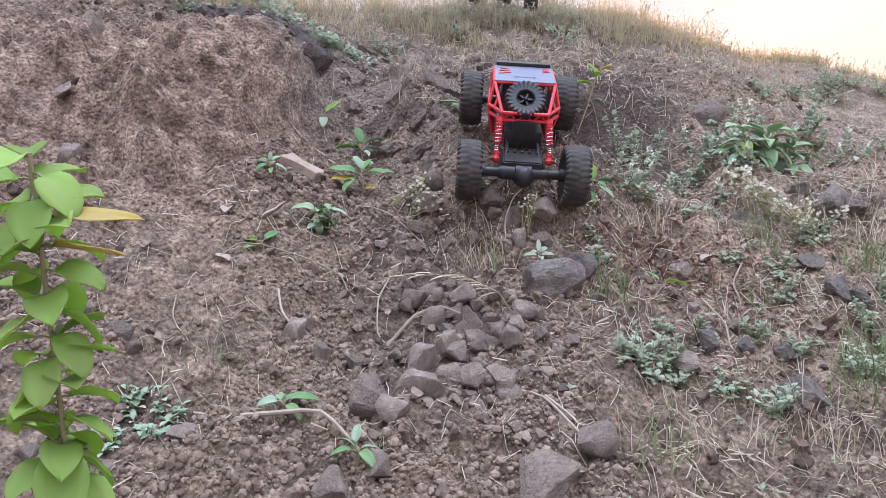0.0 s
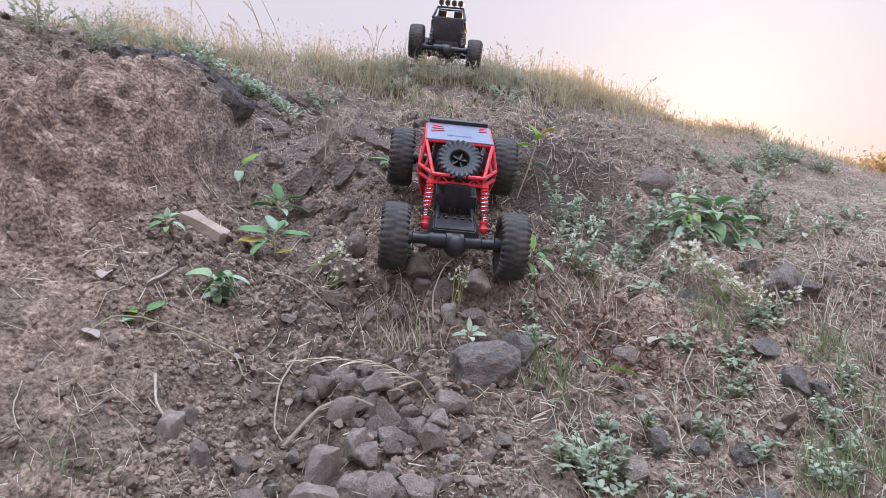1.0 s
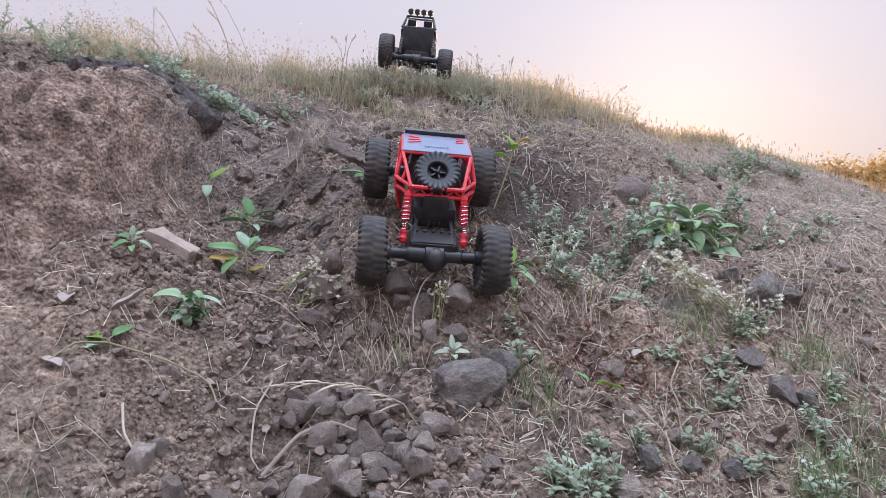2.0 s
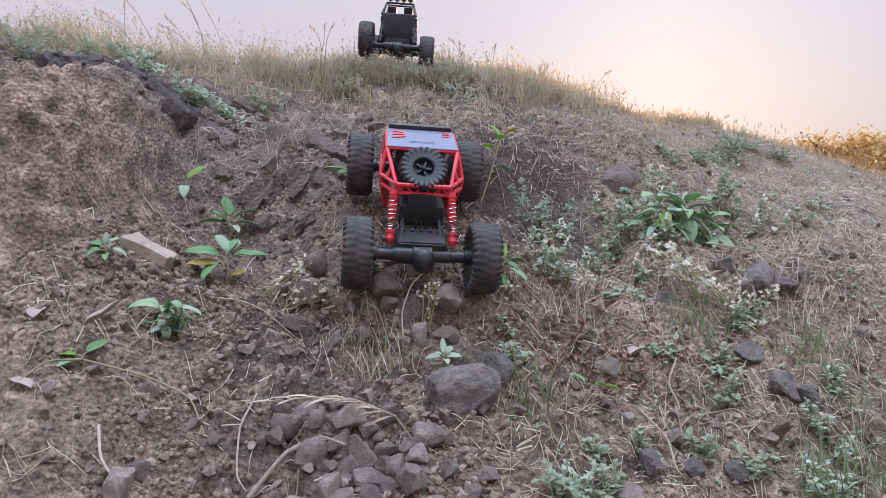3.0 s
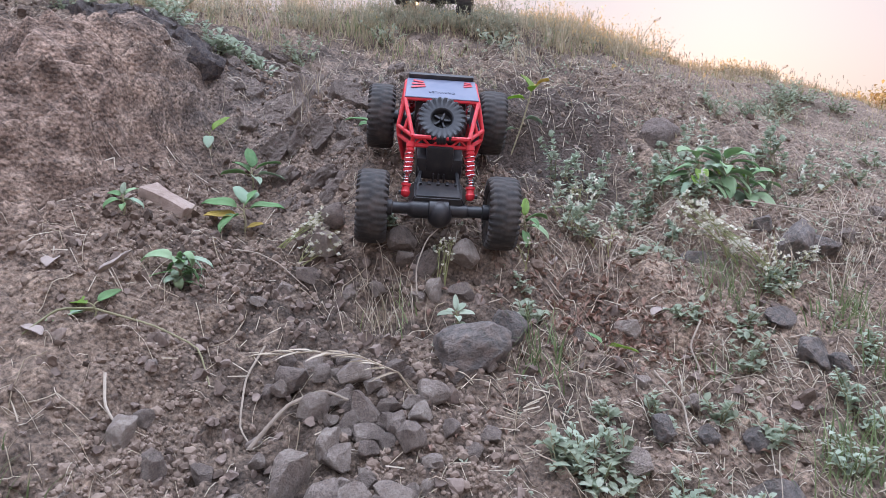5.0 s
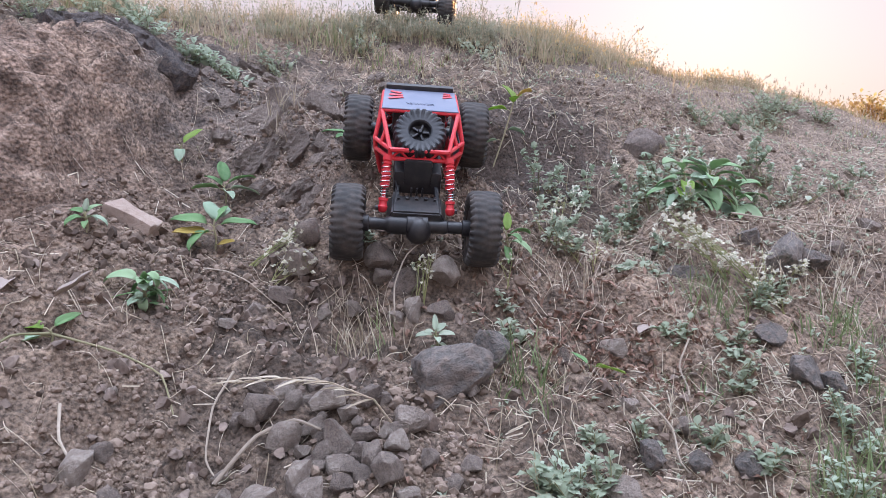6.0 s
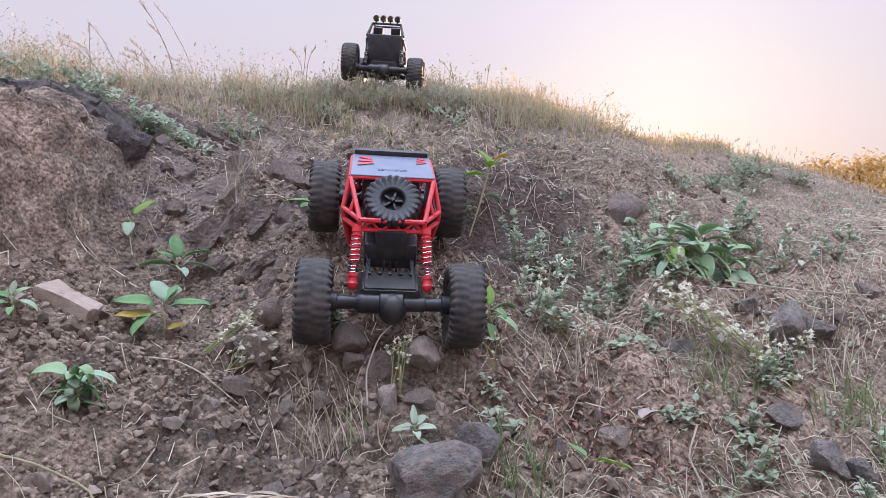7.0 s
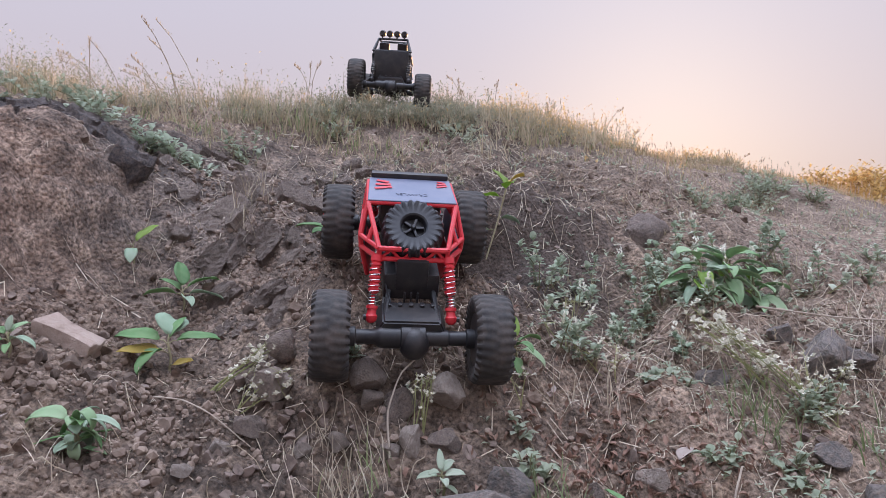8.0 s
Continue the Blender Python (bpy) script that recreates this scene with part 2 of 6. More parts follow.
def bank_place(x, y):
    """How far along the foot of the bank a place lies, and how far in behind it."""
    along = 0.316 * (x + 0.3) + 0.949 * (y - 0.83)
    side, nose = -0.949 * (x + 0.3) + 0.316 * (y - 0.83), 0.97 * (y - 0.8) + 0.24 * (x + 0.3)
    return along, -0.012 * np.logaddexp(-side / 0.012, -nose / 0.012)


def lie(x, y):
    """The lie of the land, without its crumbs."""
    x, y = np.asarray(x, float), np.asarray(y, float)
    cx = -0.8 + soft(x + 0.8, 0.1) - soft(x - 1.5, 0.1)
    cy = 0.05 + soft(y - 0.05, 0.08) - soft(y - 2.35, 0.08)
    u, v = cx - 0.1, cy - 1.0
    z = 0.2908 - 0.1439 * u + 0.4643 * v + 0.1149 * u * u + 0.0534 * u * v + 0.0178 * v * v
    z = z - 0.0682 * u ** 3 - 0.1309 * u * u * v + 0.0556 * u * v * v - 0.1156 * v ** 3
    for hx, hy, r, h in HUMPS:
        z = z + h * np.exp(-((x - hx) ** 2 + (y - hy) ** 2) / (2 * r * r))
    z = z + 0.042 * np.tanh((y - 1.25 - 0.15 * (x - 0.19) - 0.016 * grain(x, y, 0.07, 105)) / 0.022) * np.exp(-((x - 0.19) / 0.17) ** 4 - ((y - 1.25) / 0.11) ** 2)
    # the eroded bank: a steep earth face behind a foot line that bends at its nose
    along, inward = bank_place(x, y)
    inward = inward + 0.018 * grain(x, y, 0.08, 101) + 0.011 * grain(x, y, 0.035, 102)
    top = 0.298 + 0.2 * np.maximum(along, -0.05) + np.where(inward > 0, 0.185 * (1 - np.exp(-np.maximum(inward, 0) / 0.055)), 3.0 * inward)
    beds = top * 150 + 5.0 * grain(x, y, 0.08, 103) + 25 * x
    face = 1 / (1 + np.exp(-(inward - 0.004) / 0.004))
    top = top + face * (0.011 * np.sin(beds + 0.8 * np.sin(beds)) + 0.005 * np.sin(beds * 2.3 + 1.0)) + 0.02 * grain(x, y, 0.06, 104) * np.clip((inward - 0.02) / 0.04, 0, 1)
    z = z + soft(top - z, 0.006) * np.exp(-((along - 0.1) / 0.34) ** 6) / (1 + np.exp((inward - 0.26) / 0.04))
    crest = 1.93 + 0.42 * soft(x - 0.25, 0.1)
    z = z - 0.55 * soft(y - crest, 0.05)
    z = z - 0.12 * soft(-y - 0.2, 0.3) - 0.10 * soft(x - 1.9, 0.2) + 0.06 * soft(-x - 1.0, 0.2)
    floor_z = -0.7
    z = floor_z + soft(z - floor_z, 0.08)
    over = soft(z - 0.9, 0.1)
    return z - 0.8 * over


def crumbs(x, y):
    """The fine relief of the soil; the eroded bank is rougher."""
    bank = np.exp(-((x + 0.42) ** 2 / 0.06 + (y - 1.0) ** 2 / 0.11))
    near = 1 / (1 + ((x - 0.2) / 2.6) ** 4 + ((y - 1) / 2.6) ** 4)
    shoulder = np.clip((x - 0.35) / 0.3, 0, 1) * np.clip((y - 1.15) / 0.3, 0, 1)
    upper = np.clip((y - 1.2) / 0.25, 0, 1)
    calm = (1 - 0.55 * shoulder) * (1 - 0.7 * np.minimum(1, 1.2 * bank))
    r = 0.010 * grain(x, y, 0.11, 1) + 0.007 * grain(x, y, 0.045, 2)
    ridged = (1 - np.abs(grain(x, y, 0.016, 4))) ** 2
    r = r + calm * (0.0085 * grain(x, y, 0.021, 3) + 0.008 * ridged + 0.0042 * grain(x, y, 0.0105, 5)) - 0.003
    loose = np.clip(0.5 + 1.3 * grain(x, y, 0.13, 8), 0.04, 1.1) * (1 - 0.9 * np.minimum(1, 1.3 * bank)) * (1 - 0.85 * np.maximum(shoulder, 0.8 * upper))
    r = r + loose * (0.0058 * lumps(x, y, 0.0125, 60) + 0.0075 * lumps(x, y, 0.022, 70) * (grain(x, y, 0.06, 9) > 0.1)) - 0.003
    # the bank: broken blocks between oblique cracks, and a rill down its side
    strata = (1 - np.abs(grain(x * 0.45 + y * 0.2, y * 1.5 - x * 0.7, 0.04, 12))) ** 2
    cracks = np.clip(1 - np.abs(grain(x * 0.7 + y * 0.5, y * 0.9 - x * 0.5, 0.055, 13)) / 0.16, 0, 1)
    blocks = lumps(x * 0.9 + y * 0.35, y * 1.6 - x * 0.45, 0.06, 80)
    rill = np.exp(-((x + 0.47 - 0.22 * (y - 0.8)) / 0.018) ** 2) * np.exp(-((y - 0.78) / 0.16) ** 2)
    r = r + bank * (0.026 * (strata - 0.4) + 0.022 * blocks - 0.018 - 0.02 * cracks + 0.012 * grain(x, y, 0.033, 7))
    return near * (r - 0.02 * rill)


def height(x, y):
    return lie(x, y) + crumbs(np.asarray(x, float), np.asarray(y, float))


def spaced(lo, hi, step, far, grow):
    mid = np.arange(lo, hi, step)
    out, s = [], step
    while not out or out[-1] < far:
        s *= grow
        out.append((out[-1] if out else 0) + s)
    out = np.array(out)
    return np.concatenate([lo - out[::-1], mid, mid[-1] + out])


def sheet(name, xs, ys, mat):
    gx, gy = np.meshgrid(xs, ys)
    co = np.stack([gx, gy, height(gx, gy)], -1).reshape(-1, 3)
    w, h = len(xs), len(ys)
    i = (np.arange(h - 1)[:, None] * w + np.arange(w - 1)[None]).reshape(-1)
    quads = np.stack([i, i + 1, i + w + 1, i + w], -1)
    me = bpy.data.meshes.new(name)
    me.from_pydata(co.tolist(), [], quads.tolist())
    me.polygons.foreach_set("use_smooth", np.ones(len(quads), bool))
    me.materials.append(mat)
    return new(name, me)


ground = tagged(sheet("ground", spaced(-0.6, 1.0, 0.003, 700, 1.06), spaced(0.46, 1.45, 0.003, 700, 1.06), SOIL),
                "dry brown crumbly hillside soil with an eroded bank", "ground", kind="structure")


NEAR_X, NEAR_Y, NEAR_STEP = np.arange(-1.1, 1.7, 0.004), np.arange(0.2, 2.7, 0.004), 0.004
NEAR_Z = height(*np.meshgrid(NEAR_X, NEAR_Y)).tolist()


def stand(x, y):
    """The soil's height at one place, quickly."""
    i, j = (x + 1.1) / NEAR_STEP, (y - 0.2) / NEAR_STEP
    if not (0 <= i < len(NEAR_X) - 1 and 0 <= j < len(NEAR_Y) - 1):
        return float(height(x, y))
    a, b = int(i), int(j)
    u, v = i - a, j - b
    lo, hi = NEAR_Z[b], NEAR_Z[b + 1]
    return (lo[a] * (1 - u) + lo[a + 1] * u) * (1 - v) + (hi[a] * (1 - u) + hi[a + 1] * u) * v


def slope(x, y, d=0.02):
    """The ground's normal at a place."""
    gx = (float(lie(x + d, y)) - float(lie(x - d, y))) / (2 * d)
    gy = (float(lie(x, y + d)) - float(lie(x, y - d))) / (2 * d)
    return Vector((-gx, -gy, 1)).normalized()


# ---- shaping helpers ----


def mesh_of(bm, name, mat, smooth=True):
    me = bpy.data.meshes.new(name)
    bmesh.ops.recalc_face_normals(bm, faces=bm.faces[:])
    bm.to_mesh(me)
    bm.free()
    if smooth:
        me.shade_smooth()
        me.set_sharp_from_angle(angle=radians(38))
    me.materials.append(mat)
    return me


def part(name, bm, mat, parent, label="", smooth=True):
    ob = new(name, bm if isinstance(bm, bpy.types.Mesh) else mesh_of(bm, name, mat, smooth))
    ob.parent = parent
    return tagged(ob, label)


def empty(name, m):
    ob = new(name)
    ob.empty_display_size = 0.02
    ob.matrix_world = m
    return ob


def add_box(bm, size, m=Matrix(), bev=0.0):
    got = bmesh.ops.create_cube(bm, size=1, matrix=m @ Matrix.Diagonal((*size, 1)))
    if bev:
        edges = list({e for v in got["verts"] for e in v.link_edges})
        bmesh.ops.bevel(bm, geom=edges, offset=bev, segments=2, affect="EDGES", profile=0.6)


def add_tube(bm, pts, r, sides=8, r_end=None, cap=True):
    """A round bar through points, tapering from r to r_end."""
    pts = [Vector(p) for p in pts]
    r_end = r if r_end is None else r_end
    rings, last = [], None
    for i, p in enumerate(pts):
        d = (pts[min(i + 1, len(pts) - 1)] - pts[max(i - 1, 0)]).normalized()
        a = d.orthogonal().normalized() if last is None else (last - d * last.dot(d)).normalized()
        last = a
        b = d.cross(a)
        rad = r + (r_end - r) * i / max(1, len(pts) - 1)
        rings.append([bm.verts.new(p + (a * math.cos(k * math.tau / sides) + b * math.sin(k * math.tau / sides)) * rad) for k in range(sides)])
    for lo, hi in zip(rings, rings[1:]):
        for k in range(sides):
            bm.faces.new((lo[k], lo[(k + 1) % sides], hi[(k + 1) % sides], hi[k]))
    if cap:
        bm.faces.new(rings[0][::-1])
        bm.faces.new(rings[-1])


def add_lathe(bm, rows, sides=40, m=Matrix()):
    """Turns rows of (along the axis x, radius) round x; a closed ring of rows."""
    rings = [[bm.verts.new(m @ Vector((x, r * math.cos(k * math.tau / sides), r * math.sin(k * math.tau / sides)))) for k in range(sides)] for x, r in rows]
    for lo, hi in zip(rings, rings[1:]):
        for k in range(sides):
            bm.faces.new((lo[k], lo[(k + 1) % sides], hi[(k + 1) % sides], hi[k]))


def tubes(name, runs, r, mat, parent, label="", sides=8):
    bm = bmesh.new()
    for run in runs:
        add_tube(bm, run, r, sides)
    return part(name, bm, mat, parent, label)


def prism(name, corners, thick, mat, parent, label="", bev=0.0006):
    """A panel through four corners, with a thickness inwards of its normal."""
    bm = bmesh.new()
    c = [Vector(p) for p in corners]
    n = (c[1] - c[0]).cross(c[2] - c[0]).normalized() * thick
    lo, hi = [bm.verts.new(p - n / 2) for p in c], [bm.verts.new(p + n / 2) for p in c]
    bm.faces.new(lo[::-1])
    bm.faces.new(hi)
    k = len(c)
    for i in range(k):
        bm.faces.new((lo[i], lo[(i + 1) % k], hi[(i + 1) % k], hi[i]))
    if bev:
        bmesh.ops.bevel(bm, geom=bm.edges[:], offset=bev, segments=1, affect="EDGES")
    return part(name, bm, mat, parent, label)


# ---- the two model crawlers ----
RUBBER = worn("dusty_rubber", [(0.3, (0.026, 0.024, 0.025)), (0.55, (0.042, 0.039, 0.038)), (0.8, (0.068, 0.061, 0.057))], 0.8, 0, 90, 0.22, 0.4, 0.001)
CLEANRUBBER = worn("clean_rubber", [(0.3, (0.017, 0.018, 0.023)), (0.7, (0.032, 0.034, 0.042))], 0.48, 0, 60, 0.06, 0.15, 0.0004)
REDPLASTIC = worn("red_plastic", [(0.3, (0.58, 0.022, 0.035)), (0.7, (0.72, 0.035, 0.05))], 0.35, 0, 60, 0.08, 0.05, 0.0003)
BLACKPLASTIC = worn("black_plastic", [(0.3, (0.013, 0.013, 0.016)), (0.7, (0.024, 0.024, 0.028))], 0.38, 0, 60, 0.12, 0.06, 0.0004)
STICKER = worn("brushed_silver_sticker", [(0.3, (0.13, 0.15, 0.23)), (0.7, (0.2, 0.22, 0.31))], 0.4, 0.0, 45, 0.1, 0.05, 0.0002)
STEEL = worn("bright_steel", [(0.3, (0.55, 0.55, 0.56)), (0.7, (0.72, 0.72, 0.72))], 0.25, 1.0, 80, 0.1, 0.05, 0.0002)
REDINK = worn("red_print", [(0.3, (0.6, 0.04, 0.06)), (0.7, (0.7, 0.06, 0.08))], 0.45, 0, 60, 0.05, 0.0)
FAINTINK = worn("faint_print", [(0.3, (0.09, 0.1, 0.16)), (0.7, (0.13, 0.15, 0.22))], 0.4, 0, 60, 0.05, 0.0)
DARKINK = worn("dark_print", [(0.3, (0.06, 0.08, 0.12)), (0.7, (0.09, 0.11, 0.16))], 0.45, 0, 60, 0.05, 0.0)

R, REAR, FRONT, TRACK, TW = 0.042, -0.084, 0.1, 0.142, 0.031


def tyre_mesh(mat, r=R, w=TW, lugs=32, bore=0.56, rib=0.0, deep=0.016):
    """A moulded tyre: staggered lugs stand out of the tread and run down the shoulders; rib carries them over the sidewall."""
    bm = bmesh.new()
    h, inner, step = w / 2, r * bore, 8
    rows = [(-0.55, inner, 0), (-0.9, inner * 1.04, 0), (-0.99, inner * 1.16, 0), (-1.0, r * 0.72, rib), (-1.0, r * 0.8, 0.6 + 0.4 * rib), (-0.96, r * 0.88, 1), (-0.82, r * 0.94, 1), (-0.5, r * 0.955, 1), (-0.12, r * 0.96, 0.9),
            (0.12, r * 0.96, 0.9), (0.5, r * 0.955, 1), (0.82, r * 0.94, 1), (0.96, r * 0.88, 1), (1.0, r * 0.8, 0.6 + 0.4 * rib), (1.0, r * 0.72, rib), (0.99, inner * 1.16, 0), (0.9, inner * 1.04, 0), (0.55, inner, 0)]
    rings = []
    for u, rad, share in rows:
        ring = []
        for k in range(lugs * step):
            swept = k / step + (0.5 if u > 0 else 0.0) + 0.34 * abs(u) + (1.4 * (rad / r - 0.95) if abs(u) > 0.9 else 0.0)
            proud = share if swept % 1.0 < 0.52 else 0.0
            side = min(1.0, max(0.0, (abs(u) - 0.75) / 0.22))
            q = rad + r * deep * proud * (1 - 0.75 * side)
            x = h * (u + math.copysign(0.14 * proud * side, u))
            t = k * math.tau / (lugs * step)
            ring.append(bm.verts.new((x, q * math.cos(t), q * math.sin(t))))
        rings.append(ring)
    n = lugs * step
    for lo, hi in zip(rings, rings[1:] + rings[:1]):
        for k in range(n):
            bm.faces.new((lo[k], lo[(k + 1) % n], hi[(k + 1) % n], hi[k]))
    return mesh_of(bm, "tyre", mat)


def rim_mesh(r=R, w=TW, mat=None):
    bm = bmesh.new()
    h, ri = w / 2, r * 0.56
    add_lathe(bm, [(h * 0.35, ri), (h * 0.98, ri * 1.02), (h * 1.04, ri * 0.97), (h * 1.04, ri * 0.78), (h * 0.98, ri * 0.74), (h * 0.35, ri * 0.7), (h * 0.35, ri)], 40)
    return mesh_of(bm, "rim", mat)


def hub_mesh(r=R, w=TW, spokes=5, face=0.75, bore=0.56):
    bm = bmesh.new()
    h, ri = w / 2, r * bore
    add_lathe(bm, [(-h * 0.9, 0.0001), (-h * 0.9, ri * 0.99), (h * 0.3, ri * 0.99), (h * 0.3, 0.0001)], 32)
    add_lathe(bm, [(h * 0.2, ri * 0.26), (h * face, ri * 0.22), (h * (face + 0.08), ri * 0.14), (h * (face + 0.08), 0.0001)], 20)
    for k in range(spokes):
        m = Matrix.Rotation(k * math.tau / spokes, 4, "X") @ Matrix.Translation((h * 0.5, 0, ri * 0.5))
        add_box(bm, (h * 0.36, ri * 0.2, ri * 0.75), m, 0.0005)
    return mesh_of(bm, "hub", BLACKPLASTIC)


TYRE, HUB, RIM_RED, RIM_BLACK = tyre_mesh(RUBBER), hub_mesh(), rim_mesh(mat=REDPLASTIC), rim_mesh(mat=BLACKPLASTIC)
SPARE_TYRE, SPARE_HUB = tyre_mesh(CLEANRUBBER, 0.0285, 0.027, 24, 0.4, 0.0, 0.06), hub_mesh(0.0285, 0.027, 5, 0.85, 0.4)


def wheel(parent, m, rim, rim_label=""):
    w = part("wheel", TYRE, None, parent, "dusty black knobbly rubber tyre")
    w.matrix_local = m
    part("rim", rim, None, w, rim_label)
    part("hub", HUB, None, w, "black plastic hub")


def shock(parent, top, foot, body, label):
    top, foot = Vector(top), Vector(foot)
    d = foot - top
    ln = d.length
    frame_m = Matrix.Translation(top) @ d.to_track_quat("X", "Z").to_matrix().to_4x4()
    rows = [(-0.04 * ln, 0.0001), (-0.04 * ln, 0.0048), (0.06 * ln, 0.0052)]
    for k in range(7):
        at = 0.08 + 0.07 * k
        rows += [(at * ln, 0.0041), ((at + 0.02) * ln, 0.0041), ((at + 0.025) * ln, 0.0053), ((at + 0.055) * ln, 0.0053)]
    rows += [(0.59 * ln, 0.0041), (0.6 * ln, 0.0018), (0.8 * ln, 0.0018), (0.81 * ln, 0.0052), (0.86 * ln, 0.0052), (0.87 * ln, 0.0042), (0.94 * ln, 0.0042), (0.98 * ln, 0.0055), (1.05 * ln, 0.0048), (1.09 * ln, 0.0028), (1.1 * ln, 0.0001)]
    bm = bmesh.new()
    add_lathe(bm, rows, 16, frame_m)
    s = part("shock_absorber", bm, body, parent, label)
    a = d.orthogonal().normalized()
    b = d.normalized().cross(a)
    for lo, hi, turns in ((0.12, 0.58, 5), (0.58, 0.84, 5)):
        bm = bmesh.new()
        add_tube(bm, [top + d * (lo + (hi - lo) * k / (8 * turns)) + (a * math.cos(k * 0.785) + b * math.sin(k * 0.785)) * (0.0054 if lo < 0.5 else 0.0042) for k in range(8 * turns + 1)], 0.0005, 5)
        part("spring", bm, STEEL, s, "bright steel coil spring")
    bm = bmesh.new()
    side = Vector((math.copysign(1, foot.x), 0, 0))
    add_tube(bm, [foot - side * 0.004, foot + side * 0.0075], 0.0026, 8)
    part("pivot_screw", bm, BLACKPLASTIC, s, "black pivot screw")


def axle(parent, y, z, facing):
    """A solid axle: tubes, flanges at the wheels, a round gear case, and a ribbed cover towards the body."""
    bm = bmesh.new()
    add_lathe(bm, [(-0.058, 0.0001), (-0.058, 0.0088), (-0.05, 0.0088), (-0.049, 0.0066), (-0.033, 0.0066), (-0.03, 0.0088), (-0.026, 0.0102), (-0.01, 0.0102), (-0.009, 0.0118), (0.012, 0.0118), (0.013, 0.0075), (0.033, 0.0075), (0.034, 0.0066), (0.049, 0.0066), (0.05, 0.0088), (0.058, 0.0088), (0.058, 0.0001)],
              24, Matrix.Translation((0, y, z)))
    ax = part("axle", bm, BLACKPLASTIC, parent, "glossy black plastic axle tube")
    bm = bmesh.new()
    bmesh.ops.create_uvsphere(bm, u_segments=20, v_segments=12, radius=0.0158, matrix=Matrix.Translation((0.003, y + facing * 0.002, z - 0.004)) @ Matrix.Diagonal((0.9, 1, 1, 1)))
    part("gear_case", bm, BLACKPLASTIC, ax, "round black gear case")
    tip = Matrix.Rotation(-facing * 0.22, 4, "X")
    at = Matrix.Translation((0, y - facing * 0.014, z + 0.0125)) @ tip
    bm = bmesh.new()
    got = bmesh.ops.create_cube(bm, size=1, matrix=at @ Matrix.Diagonal((0.064, 0.034, 0.013, 1)))
    inv = at.inverted()
    for v in got["verts"]:
        q = inv @ v.co
        if q.z > 0:
            v.co = at @ Vector((q.x * 0.8, q.y * 0.82, q.z))
    bmesh.ops.bevel(bm, geom=bm.edges[:], offset=0.0016, segments=2, affect="EDGES")
    cover = part("cover_plate", bm, BLACKPLASTIC, ax, "bevelled black gearbox cover")
    for k in range(5):
        bm = bmesh.new()
        add_box(bm, (0.0042, 0.005, 0.0035), at @ Matrix.Translation((-0.02 + 0.01 * k, -facing * 0.009, 0.0072)), 0.001)
        part("rib", bm, BLACKPLASTIC, cover)
    for k in range(3):
        bm = bmesh.new()
        add_box(bm, (0.0018, 0.003, 0.011), Matrix.Translation((-0.006 + 0.006 * k, y - facing * 0.03, z + 0.024)), 0.0006)
        part("fin", bm, BLACKPLASTIC, cover)
    for s in (-1, 1):
        tubes("link", [[(s * 0.024, y - facing * 0.008, z + 0.014), (s * 0.017, y - facing * 0.062, 0.084)]], 0.0024, BLACKPLASTIC, ax)
        tubes("link", [[(s * 0.03, y - facing * 0.004, z - 0.008), (s * 0.02, y - facing * 0.066, 0.06)]], 0.0024, BLACKPLASTIC, ax)


def text_mesh(words, size, mat):
    cu = bpy.data.curves.new("lettering", "FONT")
    cu.body, cu.size, cu.align_x, cu.align_y, cu.extrude = words, size, "CENTER", "CENTER", 0.00025
    ob = bpy.data.objects.new("lettering", cu)
    scene.collection.objects.link(ob)
    bpy.context.view_layer.update()
    me = bpy.data.meshes.new_from_object(ob.evaluated_get(bpy.context.evaluated_depsgraph_get()))
    bpy.data.objects.remove(ob)
    me.name = "lettering"
    me.materials.clear()
    me.materials.append(mat)
    return me


REAR_Z, FRONT_Z = 0.04, 0.074  # the front wheels have climbed: their axle is pushed up against the body


